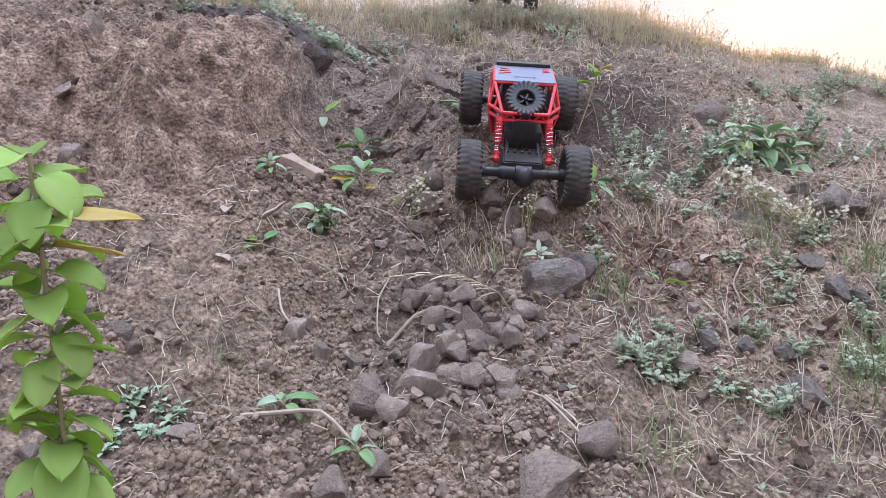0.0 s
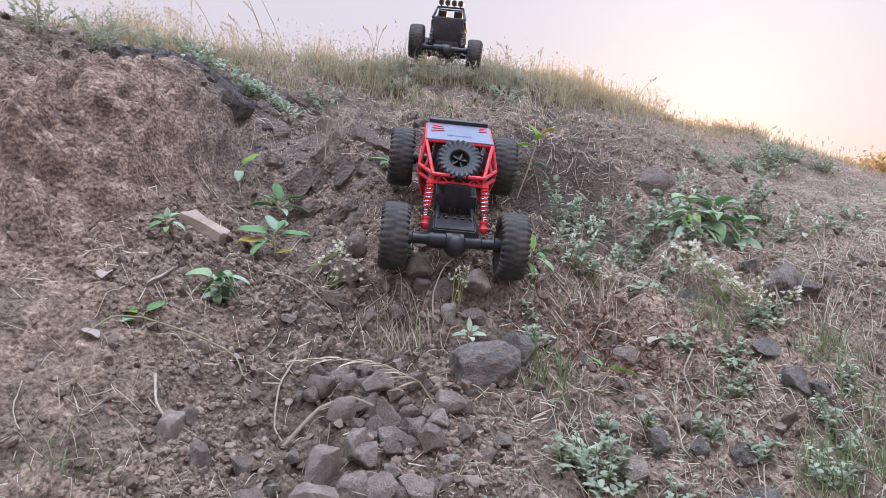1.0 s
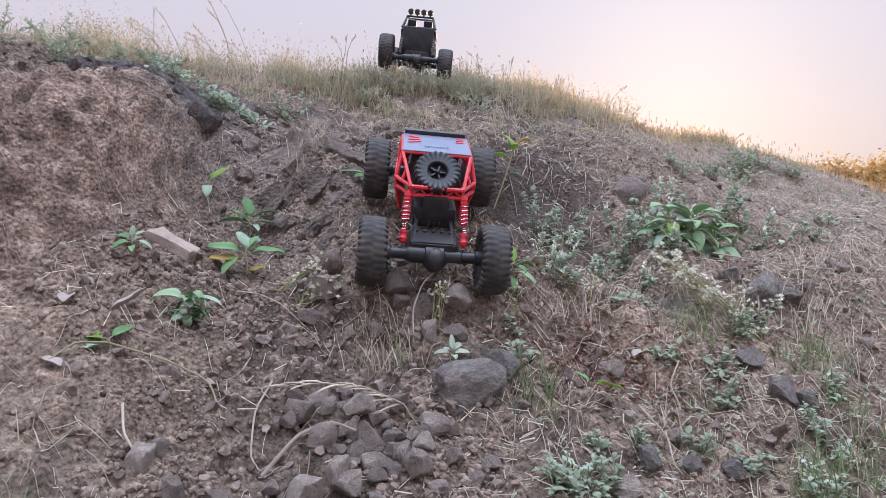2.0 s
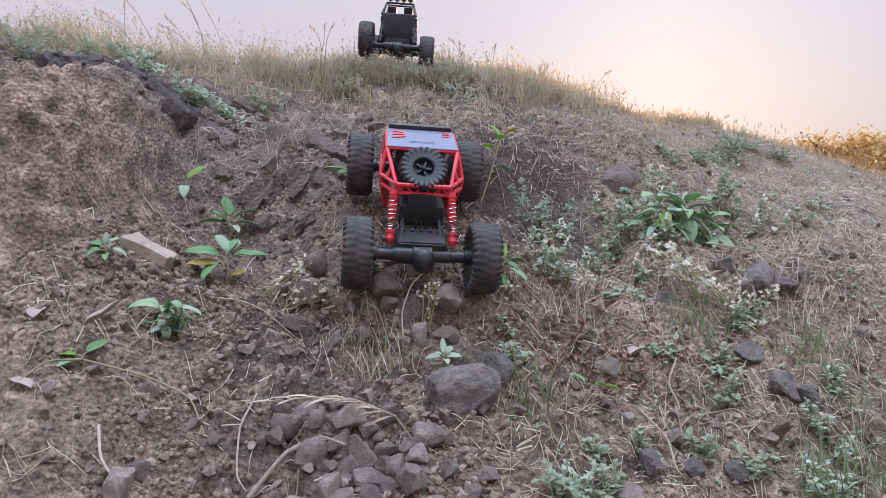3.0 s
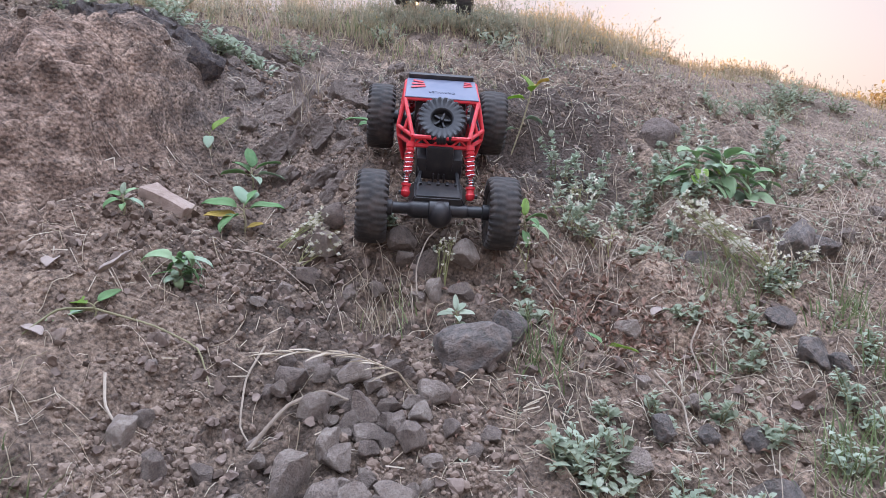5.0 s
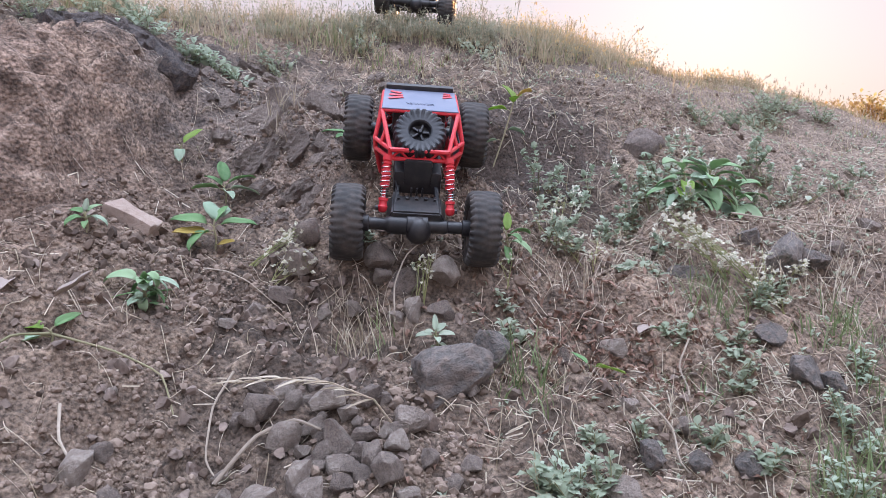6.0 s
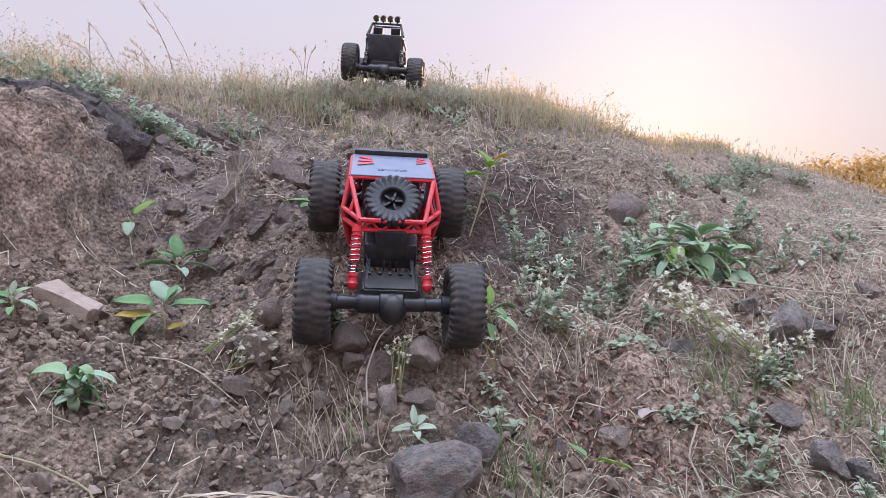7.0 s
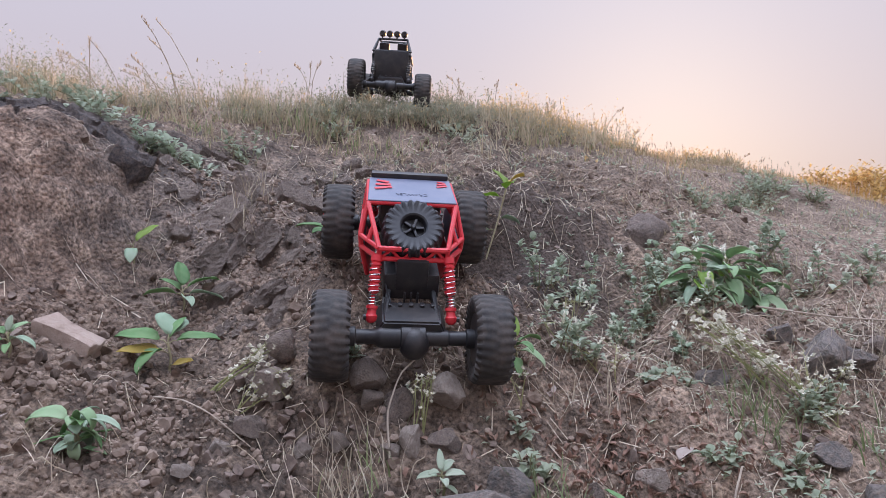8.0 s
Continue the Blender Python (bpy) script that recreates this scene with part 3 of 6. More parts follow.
def red_crawler(m):
    car = empty("model_crawler", m)
    for s in (-1, 1):
        for y, z in ((REAR, REAR_Z), (FRONT, FRONT_Z)):
            wheel(car, Matrix.Translation((s * TRACK / 2, y, z)) @ (Matrix() if s > 0 else Matrix.Rotation(math.pi, 4, "Z")), RIM_RED, "red plastic rim ring")
    axle(car, REAR, REAR_Z, -1)
    axle(car, FRONT, FRONT_Z, 1)
    # tub and gearbox
    bm = bmesh.new()
    add_box(bm, (0.052, 0.125, 0.026), Matrix.Translation((0, 0.012, 0.073)), 0.004)
    add_box(bm, (0.04, 0.07, 0.03), Matrix.Translation((0, 0.02, 0.095)), 0.004)
    add_box(bm, (0.03, 0.04, 0.03), Matrix.Translation((0, -0.032, 0.085)), 0.003)
    part("chassis_tub", bm, BLACKPLASTIC, car, "black plastic chassis tub")
    # cage: each run is one bar
    L = lambda x, y, z: (-x, y, z)
    elbow, low_r, roof_r, roof_f, nose, skid_r, skid_f = (0.048, -0.014, 0.108), (0.031, -0.046, 0.109), (0.042, 0.004, 0.134), (0.041, 0.058, 0.137), (0.026, 0.104, 0.1), (0.04, -0.006, 0.064), (0.032, 0.075, 0.062)
    elbow2, low_r2 = (0.047, -0.015, 0.097), (0.031, -0.046, 0.099)
    runs = [[roof_r, low_r], [roof_r, elbow], [elbow, low_r], [elbow2, low_r2], [elbow, elbow2], [low_r, low_r2], [roof_r, roof_f], [roof_f, (0.036, 0.085, 0.116), nose],
            [elbow, (0.045, 0.045, 0.11), (0.036, 0.085, 0.116)], [(0.045, 0.045, 0.11), roof_f], [(0.045, 0.035, 0.106), roof_r], [elbow2, skid_r], [(0.041, -0.028, 0.108), (0.036, -0.021, 0.122)]]
    for run in runs:
        for f in (lambda *p: p, L):
            tubes("cage_bar", [[f(*p) for p in run]], 0.0024, REDPLASTIC, car)
    for a, r in ((low_r, 0.0027), (low_r2, 0.0024), (roof_r, 0.0022), (roof_f, 0.0022), (nose, 0.0024)):
        tubes("cross_bar", [[L(*a), a]], r, REDPLASTIC, car)
    tubes("bar_lattice", [[(x0, -0.046, z0), (x0 + 0.0103, -0.046, 0.206 - z0)] for x0, z0 in ((-0.031, 0.098), (-0.0207, 0.108), (-0.0104, 0.098), (0.0, 0.108), (0.0103, 0.098), (0.0206, 0.108))],
          0.0014, REDPLASTIC, car)
    # panels
    roof = prism("roof_panel", [(-0.0425, 0.003, 0.1365), (0.0425, 0.003, 0.1365), (0.0405, 0.06, 0.1395), (-0.0405, 0.06, 0.1395)], 0.0016, STICKER, car, "silver-blue brushed sticker on the roof panel")
    tilt = Matrix.Rotation(0.0535, 4, "X")
    word = part("lettering", text_mesh("CRAWLER", 0.0068, FAINTINK), None, roof, "dark printed word")
    word.matrix_local = Matrix.Translation((0, 0.019, 0.1383)) @ tilt @ Matrix.Rotation(math.pi, 4, "Z")
    for s in (-1, 1):
        bm = bmesh.new()
        for k in range(3):
            big = 1.25 if s < 0 else 0.8
            add_box(bm, ((0.014 - 0.002 * k) * big, 0.0034 * big, 0.0004), Matrix.Translation((s * (0.038 - 0.0085 * big), 0.058 - (0.0205 - 0.0065 * k) * big, 0.1406 - 0.00035 * (2 - k) * big)) @ tilt @ Matrix.Rotation(0.35 * (1 - k), 4, "Z"))
        part("emblem", bm, REDINK, roof, "red printed flash")
    bm = bmesh.new()
    add_box(bm, (0.078, 0.009, 0.006), Matrix.Translation((0, 0.064, 0.1425)), 0.0018)
    part("roof_spoiler", bm, BLACKPLASTIC, car, "black plastic bar along the roof edge")
    prism("bonnet", [(-0.036, 0.062, 0.132), (0.036, 0.062, 0.132), (0.027, 0.102, 0.103), (-0.027, 0.102, 0.103)], 0.0016, STICKER, car, "silver sticker on a red bonnet")
    for s in (-1, 1):
        side = [(s * 0.0475, -0.002, 0.099), (s * 0.0455, 0.0, 0.073), (s * 0.041, 0.083, 0.078), (s * 0.0435, 0.088, 0.108)]
        pan = prism("side_panel", side if s > 0 else side[::-1], 0.0014, STICKER, car, "silver sticker with red flashes on the flank")
        bm = bmesh.new()
        for k in range(4):
            y = 0.012 + 0.011 * k
            mm = Matrix.Translation((s * (0.04755 - 0.00006 * k - y * 0.05), y, 0.089)) @ Matrix.Rotation(0.05 * s, 4, "Z") @ Matrix.Rotation(-s * 0.06, 4, "Y") @ Matrix.Rotation(0.5 if k % 2 else -0.35, 4, "X")
            add_box(bm, (0.0008, 0.003, 0.015), mm)
            add_box(bm, (0.0008, 0.008, 0.0026), mm @ Matrix.Translation((0, 0.002, 0.003)))
        part("flash", bm, REDINK, pan, "red angular print")
        bm = bmesh.new()
        for k in range(3):
            for j in range(2):
                add_box(bm, (0.0008, 0.0045, 0.006), Matrix.Translation((s * 0.0451, 0.064 + 0.006 * k, 0.089 + 0.009 * j)) @ Matrix.Rotation(0.05 * s, 4, "Z") @ Matrix.Rotation(-s * 0.06, 4, "Y"))
        part("badge", bm, DARKINK, pan, "dark unreadable print")
        sk = [(s * 0.0455, 0.0, 0.073), (s * 0.034, 0.004, 0.056), (s * 0.031, 0.075, 0.058), (s * 0.041, 0.083, 0.078)]
        prism("sill_panel", sk if s > 0 else sk[::-1], 0.002, REDPLASTIC, car, "red plastic sill")
    # shocks
    for s in (-1, 1):
        shock(car, (s * 0.033, -0.046, 0.1), (s * 0.036, -0.074, 0.054), REDPLASTIC, "red damper")
        shock(car, (s * 0.033, 0.068, 0.126), (s * 0.034, 0.096, 0.088), REDPLASTIC, "red damper")
    # seats and engine seen through the bars
    bm = bmesh.new()
    for s in (-1, 1):
        add_box(bm, (0.024, 0.02, 0.026), Matrix.Translation((s * 0.018, 0.03, 0.112)) @ Matrix.Rotation(-0.2, 4, "X"), 0.004)
    part("seat", bm, BLACKPLASTIC, car)
    # spare wheel
    sp = part("spare_wheel", SPARE_TYRE, None, car, "black rubber spare tyre lying over the rear deck")
    axis = Vector((0, -0.62, 0.78)).normalized()
    xa, za = axis, Vector((1, 0, 0))
    ya = za.cross(xa)
    rot = Matrix((xa, ya, za)).transposed().to_4x4()
    sp.matrix_local = Matrix.Translation((0, -0.021, 0.1155)) @ rot
    part("hub", SPARE_HUB, None, sp, "black five-spoke hub")
    # hanging motor lead
    tubes("motor_lead", [[(-0.022, -0.03, 0.085), (-0.024, -0.05, 0.075), (-0.018, -0.063, 0.06), (-0.008, -0.07, 0.058)]], 0.001, BLACKPLASTIC, car)
    return tagged(car, "red and silver toy rock crawler climbing on dusty knobbly tyres", "toy car")


def black_crawler(m):
    car = empty("dark_model_crawler", m)
    for s in (-1, 1):
        for y in (REAR, FRONT):
            lift = 0.012 * s * (1 if y < 0 else 0)
            wheel(car, Matrix.Translation((s * TRACK / 2, y, R - lift)) @ (Matrix() if s > 0 else Matrix.Rotation(math.pi, 4, "Z")), RIM_BLACK)
    axle(car, REAR, R, -1)
    axle(car, FRONT, R, 1)
    bm = bmesh.new()
    add_box(bm, (0.072, 0.13, 0.06), Matrix.Translation((0, 0.01, 0.088)), 0.006)
    add_box(bm, (0.076, 0.012, 0.07), Matrix.Translation((0, -0.056, 0.084)), 0.005)
    part("body", bm, BLACKPLASTIC, car, "matt black body tub")
    runs = [[(0.041, -0.05, 0.118), (0.032, -0.02, 0.148), (0.03, 0.04, 0.15), (0.036, 0.08, 0.118)], [(0.041, -0.05, 0.11), (0.041, 0.08, 0.105)], [(0.041, -0.05, 0.11), (0.037, -0.058, 0.066)],
            [(0.032, -0.02, 0.148), (0.04, -0.052, 0.11)], [(0.027, 0.04, 0.15), (0.04, -0.0, 0.11)]]
    for run in runs:
        for s in (-1, 1):
            tubes("cage_bar", [[(s * x, y, z) for x, y, z in run]], 0.0024, BLACKPLASTIC, car)
    for p in ((0.032, -0.02, 0.148), (0.03, 0.04, 0.15), (0.04, -0.056, 0.118)):
        tubes("cross_bar", [[(-p[0], p[1], p[2]), p]], 0.0024, BLACKPLASTIC, car)
    bm = bmesh.new()
    for s in (-1, 1):
        add_box(bm, (0.022, 0.014, 0.034), Matrix.Translation((s * 0.02, 0.0, 0.126)) @ Matrix.Rotation(0.2, 4, "X"), 0.004)
    part("seat", bm, BLACKPLASTIC, car)
    for k in range(4):
        x = -0.024 + 0.016 * k
        bm = bmesh.new()
        turn = Matrix.Translation((x, -0.02, 0.16)) @ Matrix.Rotation(math.pi / 2, 4, "Z")
        add_lathe(bm, [(-0.006, 0.0001), (-0.006, 0.005), (0.002, 0.0074), (0.005, 0.0074), (0.005, 0.0001)], 20, turn)
        add_tube(bm, [(x, -0.02, 0.154), (x, -0.02, 0.148)], 0.0016, 8)
        part("roof_lamp", bm, BLACKPLASTIC, car, "round roof lamp, unlit")
    for s in (-1, 1):
        shock(car, (s * 0.036, -0.05, 0.1), (s * 0.04, -0.078, 0.053), BLACKPLASTIC, "black damper")
        shock(car, (s * 0.036, 0.076, 0.098), (s * 0.04, 0.098, 0.053), BLACKPLASTIC, "black damper")
    return tagged(car, "black toy crawler with four roof lamps parked on the grassy crest", "toy car")


# rear axle centre and climb of the red one
CAR_SIZE = 0.93
car_turn = pose(0, 0, 0, 22.5, 3.5, 3.0) @ Matrix.Scale(CAR_SIZE, 4)
car_base = Vector((0.109, 0.918, 0.316)) - (car_turn @ Vector((0, REAR, REAR_Z)))
red_crawler(Matrix.Translation(car_base) @ car_turn)
bx, by = 0.098, 1.84
black_crawler(pose(bx, by, float(lie(bx, by)) - 0.002, 6, 4, -3) @ Matrix.Scale(0.92, 4))

# ---- stones ----


def rock_mesh(seed, cuts=15, subdiv=3, jag=0.05, lo=0.42, hi=0.74):
    """A broken stone about one unit in radius: a ball cut by planes, then roughened."""
    rnd = random.Random(seed)
    bm = bmesh.new()
    bmesh.ops.create_icosphere(bm, subdivisions=subdiv, radius=1)
    for _ in range(cuts):
        n = Vector((rnd.gauss(0, 1), rnd.gauss(0, 1), rnd.gauss(0, 1))).normalized()
        d = rnd.uniform(lo, hi)
        for v in bm.verts:
            over = v.co.dot(n) - d
            if over > 0:
                v.co -= n * over
    for v in bm.verts:
        q = v.co * 2.2 + Vector((seed * 3.1, 0, 0))
        v.co += v.co.normalized() * (noise.noise(q) * jag + noise.noise(q * 3) * jag * 0.5)
    return bm


def slab_mesh(seed):
    """A broken layered block about one unit in half width: a box with chipped corners and bedding steps."""
    rnd = random.Random(seed + 500)
    bm = bmesh.new()
    bmesh.ops.create_cube(bm, size=1.7)
    bmesh.ops.subdivide_edges(bm, edges=bm.edges[:], cuts=9, use_grid_fill=True)
    for _ in range(9):
        n = Vector((rnd.gauss(0, 1), rnd.gauss(0, 1), rnd.gauss(0, 0.7))).normalized()
        d = rnd.uniform(0.72, 0.98)
        for v in bm.verts:
            over = v.co.dot(n) - d
            if over > 0:
                v.co -= n * over
    shift = [rnd.uniform(-0.14, 0.14) for _ in range(9)]
    for v in bm.verts:
        layer = int((v.co.x + 1) * 2.4)
        v.co.z += shift[layer] * (1 if v.co.z > 0 else 0.3)
        v.co.y += shift[(layer + 3) % 9] * 0.7
        q = v.co * 2.6 + Vector((seed * 2.3, 4, 0))
        v.co += Vector((noise.noise(q), noise.noise(q + Vector((7, 0, 0))), noise.noise(q * 2 + Vector((0, 7, 0))))) * 0.12
    return bm


STONES = [mesh_of(rock_mesh(k), "stone", STONE, False) for k in range(12)]
BOULDER = mesh_of(rock_mesh(140, 11, 4, 0.13, 0.58, 0.86), "boulder", DARKSTONE)
DOME = mesh_of(rock_mesh(141, 9, 4, 0.14, 0.66, 0.9), "earth_dome", EARTHROCK)
DARKS = [mesh_of(rock_mesh(40 + k, 14, 4, 0.09), "dark_rock", DARKSTONE) for k in range(5)]
SLABS = [mesh_of(slab_mesh(k), "ledge_rock", LEDGESTONE, False) for k in range(6)]
OUTCROPS = [mesh_of(slab_mesh(20 + k), "outcrop_rock", OUTCROPSTONE, False) for k in range(4)]
stone_rnd = random.Random(11)


def set_stone(name, x, y, w, h=None, dark=False, turn=None, lean=(0, 0), deep=None, sink=0.3, label="", group="stones"):
    """A stone w wide and h high, sunk a little into the slope."""
    h = h or w * stone_rnd.uniform(0.6, 0.85)
    deep = deep or w * stone_rnd.uniform(0.75, 1.0)
    me = random.Random(int(x * 9000) * 31 + int(y * 9000)).choice([BOULDER] if name == "boulder" else SLABS if name == "ledge_rock" else OUTCROPS if name == "outcrop_rock" else (DARKS if dark else STONES))
    y = y - 0.4 * h
    ob = new(name, me)
    z = stand(x, y)
    n = slope(x, y)
    turn = stone_rnd.uniform(0, 360) if turn is None else turn
    m = Matrix.Translation(Vector((x, y, z)) + n * h * (0.5 - sink)) @ n.to_track_quat("Z", "Y").to_matrix().to_4x4() @ pose(0, 0, 0, lean[0], lean[1], turn)
    ob.matrix_world = m @ Matrix.Diagonal((w * (0.54 if dark else 0.68), deep * (0.54 if dark else 0.68), h * (0.58 if dark else 0.7), 1))
    return tagged(ob, label or ("dark basalt rock half sunk in the slope" if dark else "angular grey-brown stone lying on the soil"), "rock" if dark else "stone", group)


# the heap of broken stones in the gully
HEAP = "loose stones in the gully"
for x, y, w in ((-0.007, 0.769, 0.029), (-0.017, 0.751, 0.022), (0.013, 0.731, 0.026), (0.05, 0.748, 0.033), (0.015, 0.763, 0.018), (0.044, 0.767, 0.027),
                (0.076, 0.775, 0.021), (0.074, 0.745, 0.02), (0.033, 0.746, 0.02), (0.098, 0.736, 0.02), (0.055, 0.718, 0.023), (0.078, 0.73, 0.026)):
    set_stone("stone", x, y, w, sink=0.08, group=HEAP)
for x, y, w in ((0.092, 0.703, 0.025), (0.03, 0.704, 0.028), (0.039, 0.684, 0.027), (0.03, 0.658, 0.02), (0.045, 0.659, 0.018), (0.061, 0.66, 0.018),
                (0.083, 0.661, 0.033), (0.065, 0.713, 0.017), (0.002, 0.791, 0.021), (0.025, 0.803, 0.021), (0.122, 0.719, 0.022), (0.153, 0.724, 0.019), (0.14, 0.71, 0.017), (0.106, 0.765, 0.03)):
    set_stone("stone", x, y, w, sink=0.08, group=HEAP)
set_stone("stone", 0.006, 0.68, 0.036, 0.045, turn=20, sink=0.2, label="tall angular grey stone standing in the gully", group=HEAP)
for x, y, w, h in ((0.014, 0.63, 0.044, 0.04), (-0.032, 0.598, 0.046, 0.035), (0.036, 0.655, 0.03, 0.026), (-0.005, 0.574, 0.031, 0.02), (0.057, 0.64, 0.03, 0.024),
                   (0.092, 0.64, 0.03, 0.02), (-0.012, 0.525, 0.024, 0.02), (-0.045, 0.505, 0.036, 0.028), (0.157, 0.591, 0.04, 0.026)):
    set_stone("stone", x, y, w, h, sink=0.25, group=HEAP, label="large angular grey-brown stone in the gully")
set_stone("stone", 0.118, 0.546, 0.066, 0.028, deep=0.05, turn=15, label="broad flat reddish stone on the soil")
for k in range(54):
    x, y = stone_rnd.gauss(0.055, 0.045), stone_rnd.uniform(0.61, 0.8)
    set_stone("stone", x, y, stone_rnd.uniform(0.01, 0.019), sink=0.1, group=HEAP, label="small angular grey stone wedged in the heap")
# stones out on the slope
for x, y, w in ((-0.122, 0.693, 0.029), (-0.06, 0.682, 0.019), (-0.122, 0.75, 0.011), (-0.116, 0.714, 0.018), (-0.092, 0.669, 0.028), (-0.128, 0.617, 0.014), (-0.051, 0.642, 0.017), (0.247, 0.873, 0.024),
                (0.266, 0.716, 0.032), (-0.253, 0.614, 0.025), (-0.3, 0.635, 0.025), (-0.24, 0.6, 0.016), (-0.27, 0.622, 0.014)):
    set_stone("stone", x, y, w)
for x, y, w in ((-0.166, 0.528, 0.024), (-0.236, 0.462, 0.026), (-0.259, 0.481, 0.022), (0.303, 0.886, 0.026), (0.09, 0.894, 0.019), (0.075, 0.925, 0.02), (0.133, 0.905, 0.026), (0.02, 0.9, 0.02), (0.05, 0.905, 0.018),
                (0.29, 0.80, 0.02), (0.34, 0.80, 0.018), (-0.04, 0.885, 0.02), (0.61, 1.06, 0.026), (0.68, 1.12, 0.03), (0.64, 0.98, 0.02), (-0.06, 0.85, 0.016)):
    set_stone("stone", x, y, w)
# stones at the step under the crawler
for x, y, w, h in ((-0.007, 0.95, 0.038, 0.032), (0.075, 0.945, 0.032, 0.022), (0.1, 0.932, 0.034, 0.024), (0.142, 0.93, 0.03, 0.026), (-0.024, 0.922, 0.031, 0.024), (0.108, 0.9, 0.026, 0.026), (0.0, 0.98, 0.03, 0.03)):
    set_stone("stone", x, y, w, h, label="rounded grey stone at the foot of the step", group="stones at the step")
# dark rocks
for x, y, w, h, d, t in ((0.143, 0.822, 0.084, 0.05, 0.06, 20), (0.178, 0.862, 0.046, 0.034, 0.042, 130), (0.535, 1.048, 0.07, 0.05, 0.05, 70)):
    set_stone("boulder", x, y, w, h, True, t, (0, 0), d, 0.4, "rounded grey rock half buried in the slope", "dark rocks on the slope")
set_stone("earth_dome", 0.445, 1.325, 0.08, 0.075, True, 40, (0, 0), 0.07, 0.8, "dark earth-caked rock standing out of the slope", "dark rocks on the slope").data = DOME
for x, y, w, h, d in ((0.56, 1.041, 0.042, 0.044, 0.04), (0.506, 1.075, 0.036, 0.034, 0.03),
                      (0.371, 0.712, 0.064, 0.044, 0.05), (0.379, 0.768, 0.032, 0.026, 0.03), (0.296, 0.753, 0.028, 0.022, 0.03), (0.33, 0.748, 0.024, 0.02, 0.02), (0.485, 0.838, 0.03, 0.026, 0.03)):
    set_stone("rock", x, y, w, h, True, deep=d, group="dark rocks on the slope")
set_stone("rock", 0.462, 0.85, 0.042, 0.034, True, turn=40, lean=(25, 0), label="three-sided dark stone leaning on the slope", group="dark rocks on the slope")
for x, y, w in ((0.409, 1.029, 0.062), (0.453, 0.896, 0.045)):
    set_stone("flat_rock", x, y, w, 0.018, True, deep=w * 0.7, turn=30, label="flat dark rock lying flush in the soil", group="dark rocks on the slope")
# broken ledge beside the gully
LEDGE = "broken ledge of dark rock"
for x, y, w, h, d, t, lean in ((-0.128, 1.2, 0.056, 0.05, 0.05, 10, (0, 6)), (-0.09, 1.195, 0.052, 0.05, 0.05, -18, (6, -4)), (-0.15, 1.18, 0.034, 0.05, 0.03, 35, (0, 8)), (-0.16, 1.22, 0.03, 0.03, 0.03, 50, (0, 0)),
                               (-0.108, 1.15, 0.036, 0.05, 0.05, -24, (4, 14)), (-0.078, 1.155, 0.03, 0.056, 0.054, -12, (6, 12)), (-0.05, 1.15, 0.036, 0.05, 0.05, -34, (4, 10)), (-0.026, 1.13, 0.03, 0.046, 0.05, -20, (4, 16)), (-0.095, 1.11, 0.03, 0.05, 0.05, -30, (2, 12)),
                               (-0.066, 1.105, 0.032, 0.05, 0.05, -16, (2, 14)), (-0.04, 1.09, 0.028, 0.046, 0.05, -38, (0, 10)), (-0.012, 1.075, 0.032, 0.046, 0.044, 25, (0, 6)), (-0.012, 1.15, 0.034, 0.04, 0.04, -20, (5, 8)), (-0.055, 1.2, 0.044, 0.036, 0.04, 30, (5, 5)),
                               (-0.02, 1.19, 0.044, 0.036, 0.04, -20, (5, 0)), (0.012, 1.17, 0.036, 0.034, 0.04, 12, (5, 0)), (-0.09, 1.25, 0.04, 0.03, 0.035, 15, (0, 0)), (-0.16, 1.27, 0.036, 0.03, 0.03, 70, (0, 0)), (-0.08, 1.07, 0.026, 0.04, 0.04, -20, (0, 8)), (-0.05, 1.05, 0.028, 0.036, 0.034, -45, (0, 6)), (-0.025, 1.04, 0.03, 0.034, 0.03, 15, (0, 0))):
    set_stone("ledge_rock", x, y + 0.02, w, h * 1.1, True, t, lean, d, 0.88, "brown-grey layered rock broken out of the bank", LEDGE)
for k in range(16):
    q = k / 15
    x, y = -0.52 + 0.27 * q, 1.48 - 0.22 * q + 0.02 * math.sin(q * 3)
    for row in (0, 1):
        set_stone("outcrop_rock", x + 0.03 * row + stone_rnd.uniform(-0.008, 0.008), y - 0.035 * row + stone_rnd.uniform(-0.008, 0.008) + 0.02, stone_rnd.uniform(0.055, 0.085), stone_rnd.uniform(0.05, 0.07), True, stone_rnd.uniform(-30, 40),
                  (stone_rnd.uniform(-6, 14), stone_rnd.uniform(-8, 8)), stone_rnd.uniform(0.04, 0.06), 0.76, "dark blocky rock of the outcrop above the bank", "dark outcrop above the bank")
for k in range(44):
    x, y = stone_rnd.uniform(-0.24, 0.06), stone_rnd.uniform(1.17, 1.5)
    w = stone_rnd.uniform(0.014, 0.038)
    set_stone("ledge_rock", x, y, w, w * stone_rnd.uniform(0.5, 0.9), True, stone_rnd.uniform(0, 180), (stone_rnd.uniform(-15, 15), stone_rnd.uniform(-15, 15)), w * 0.8, 0.6, "flat dark stone chip bedded in the stony slope", "stone chips above the gully")
for x, y, w in ((-0.5, 1.05, 0.05), (-0.415, 0.825, 0.036), (-0.46, 0.9, 0.03)):
    set_stone("clod", x, y, w, sink=0.35, label="hard brown clod on the rim of the bank", group="clods on the bank")

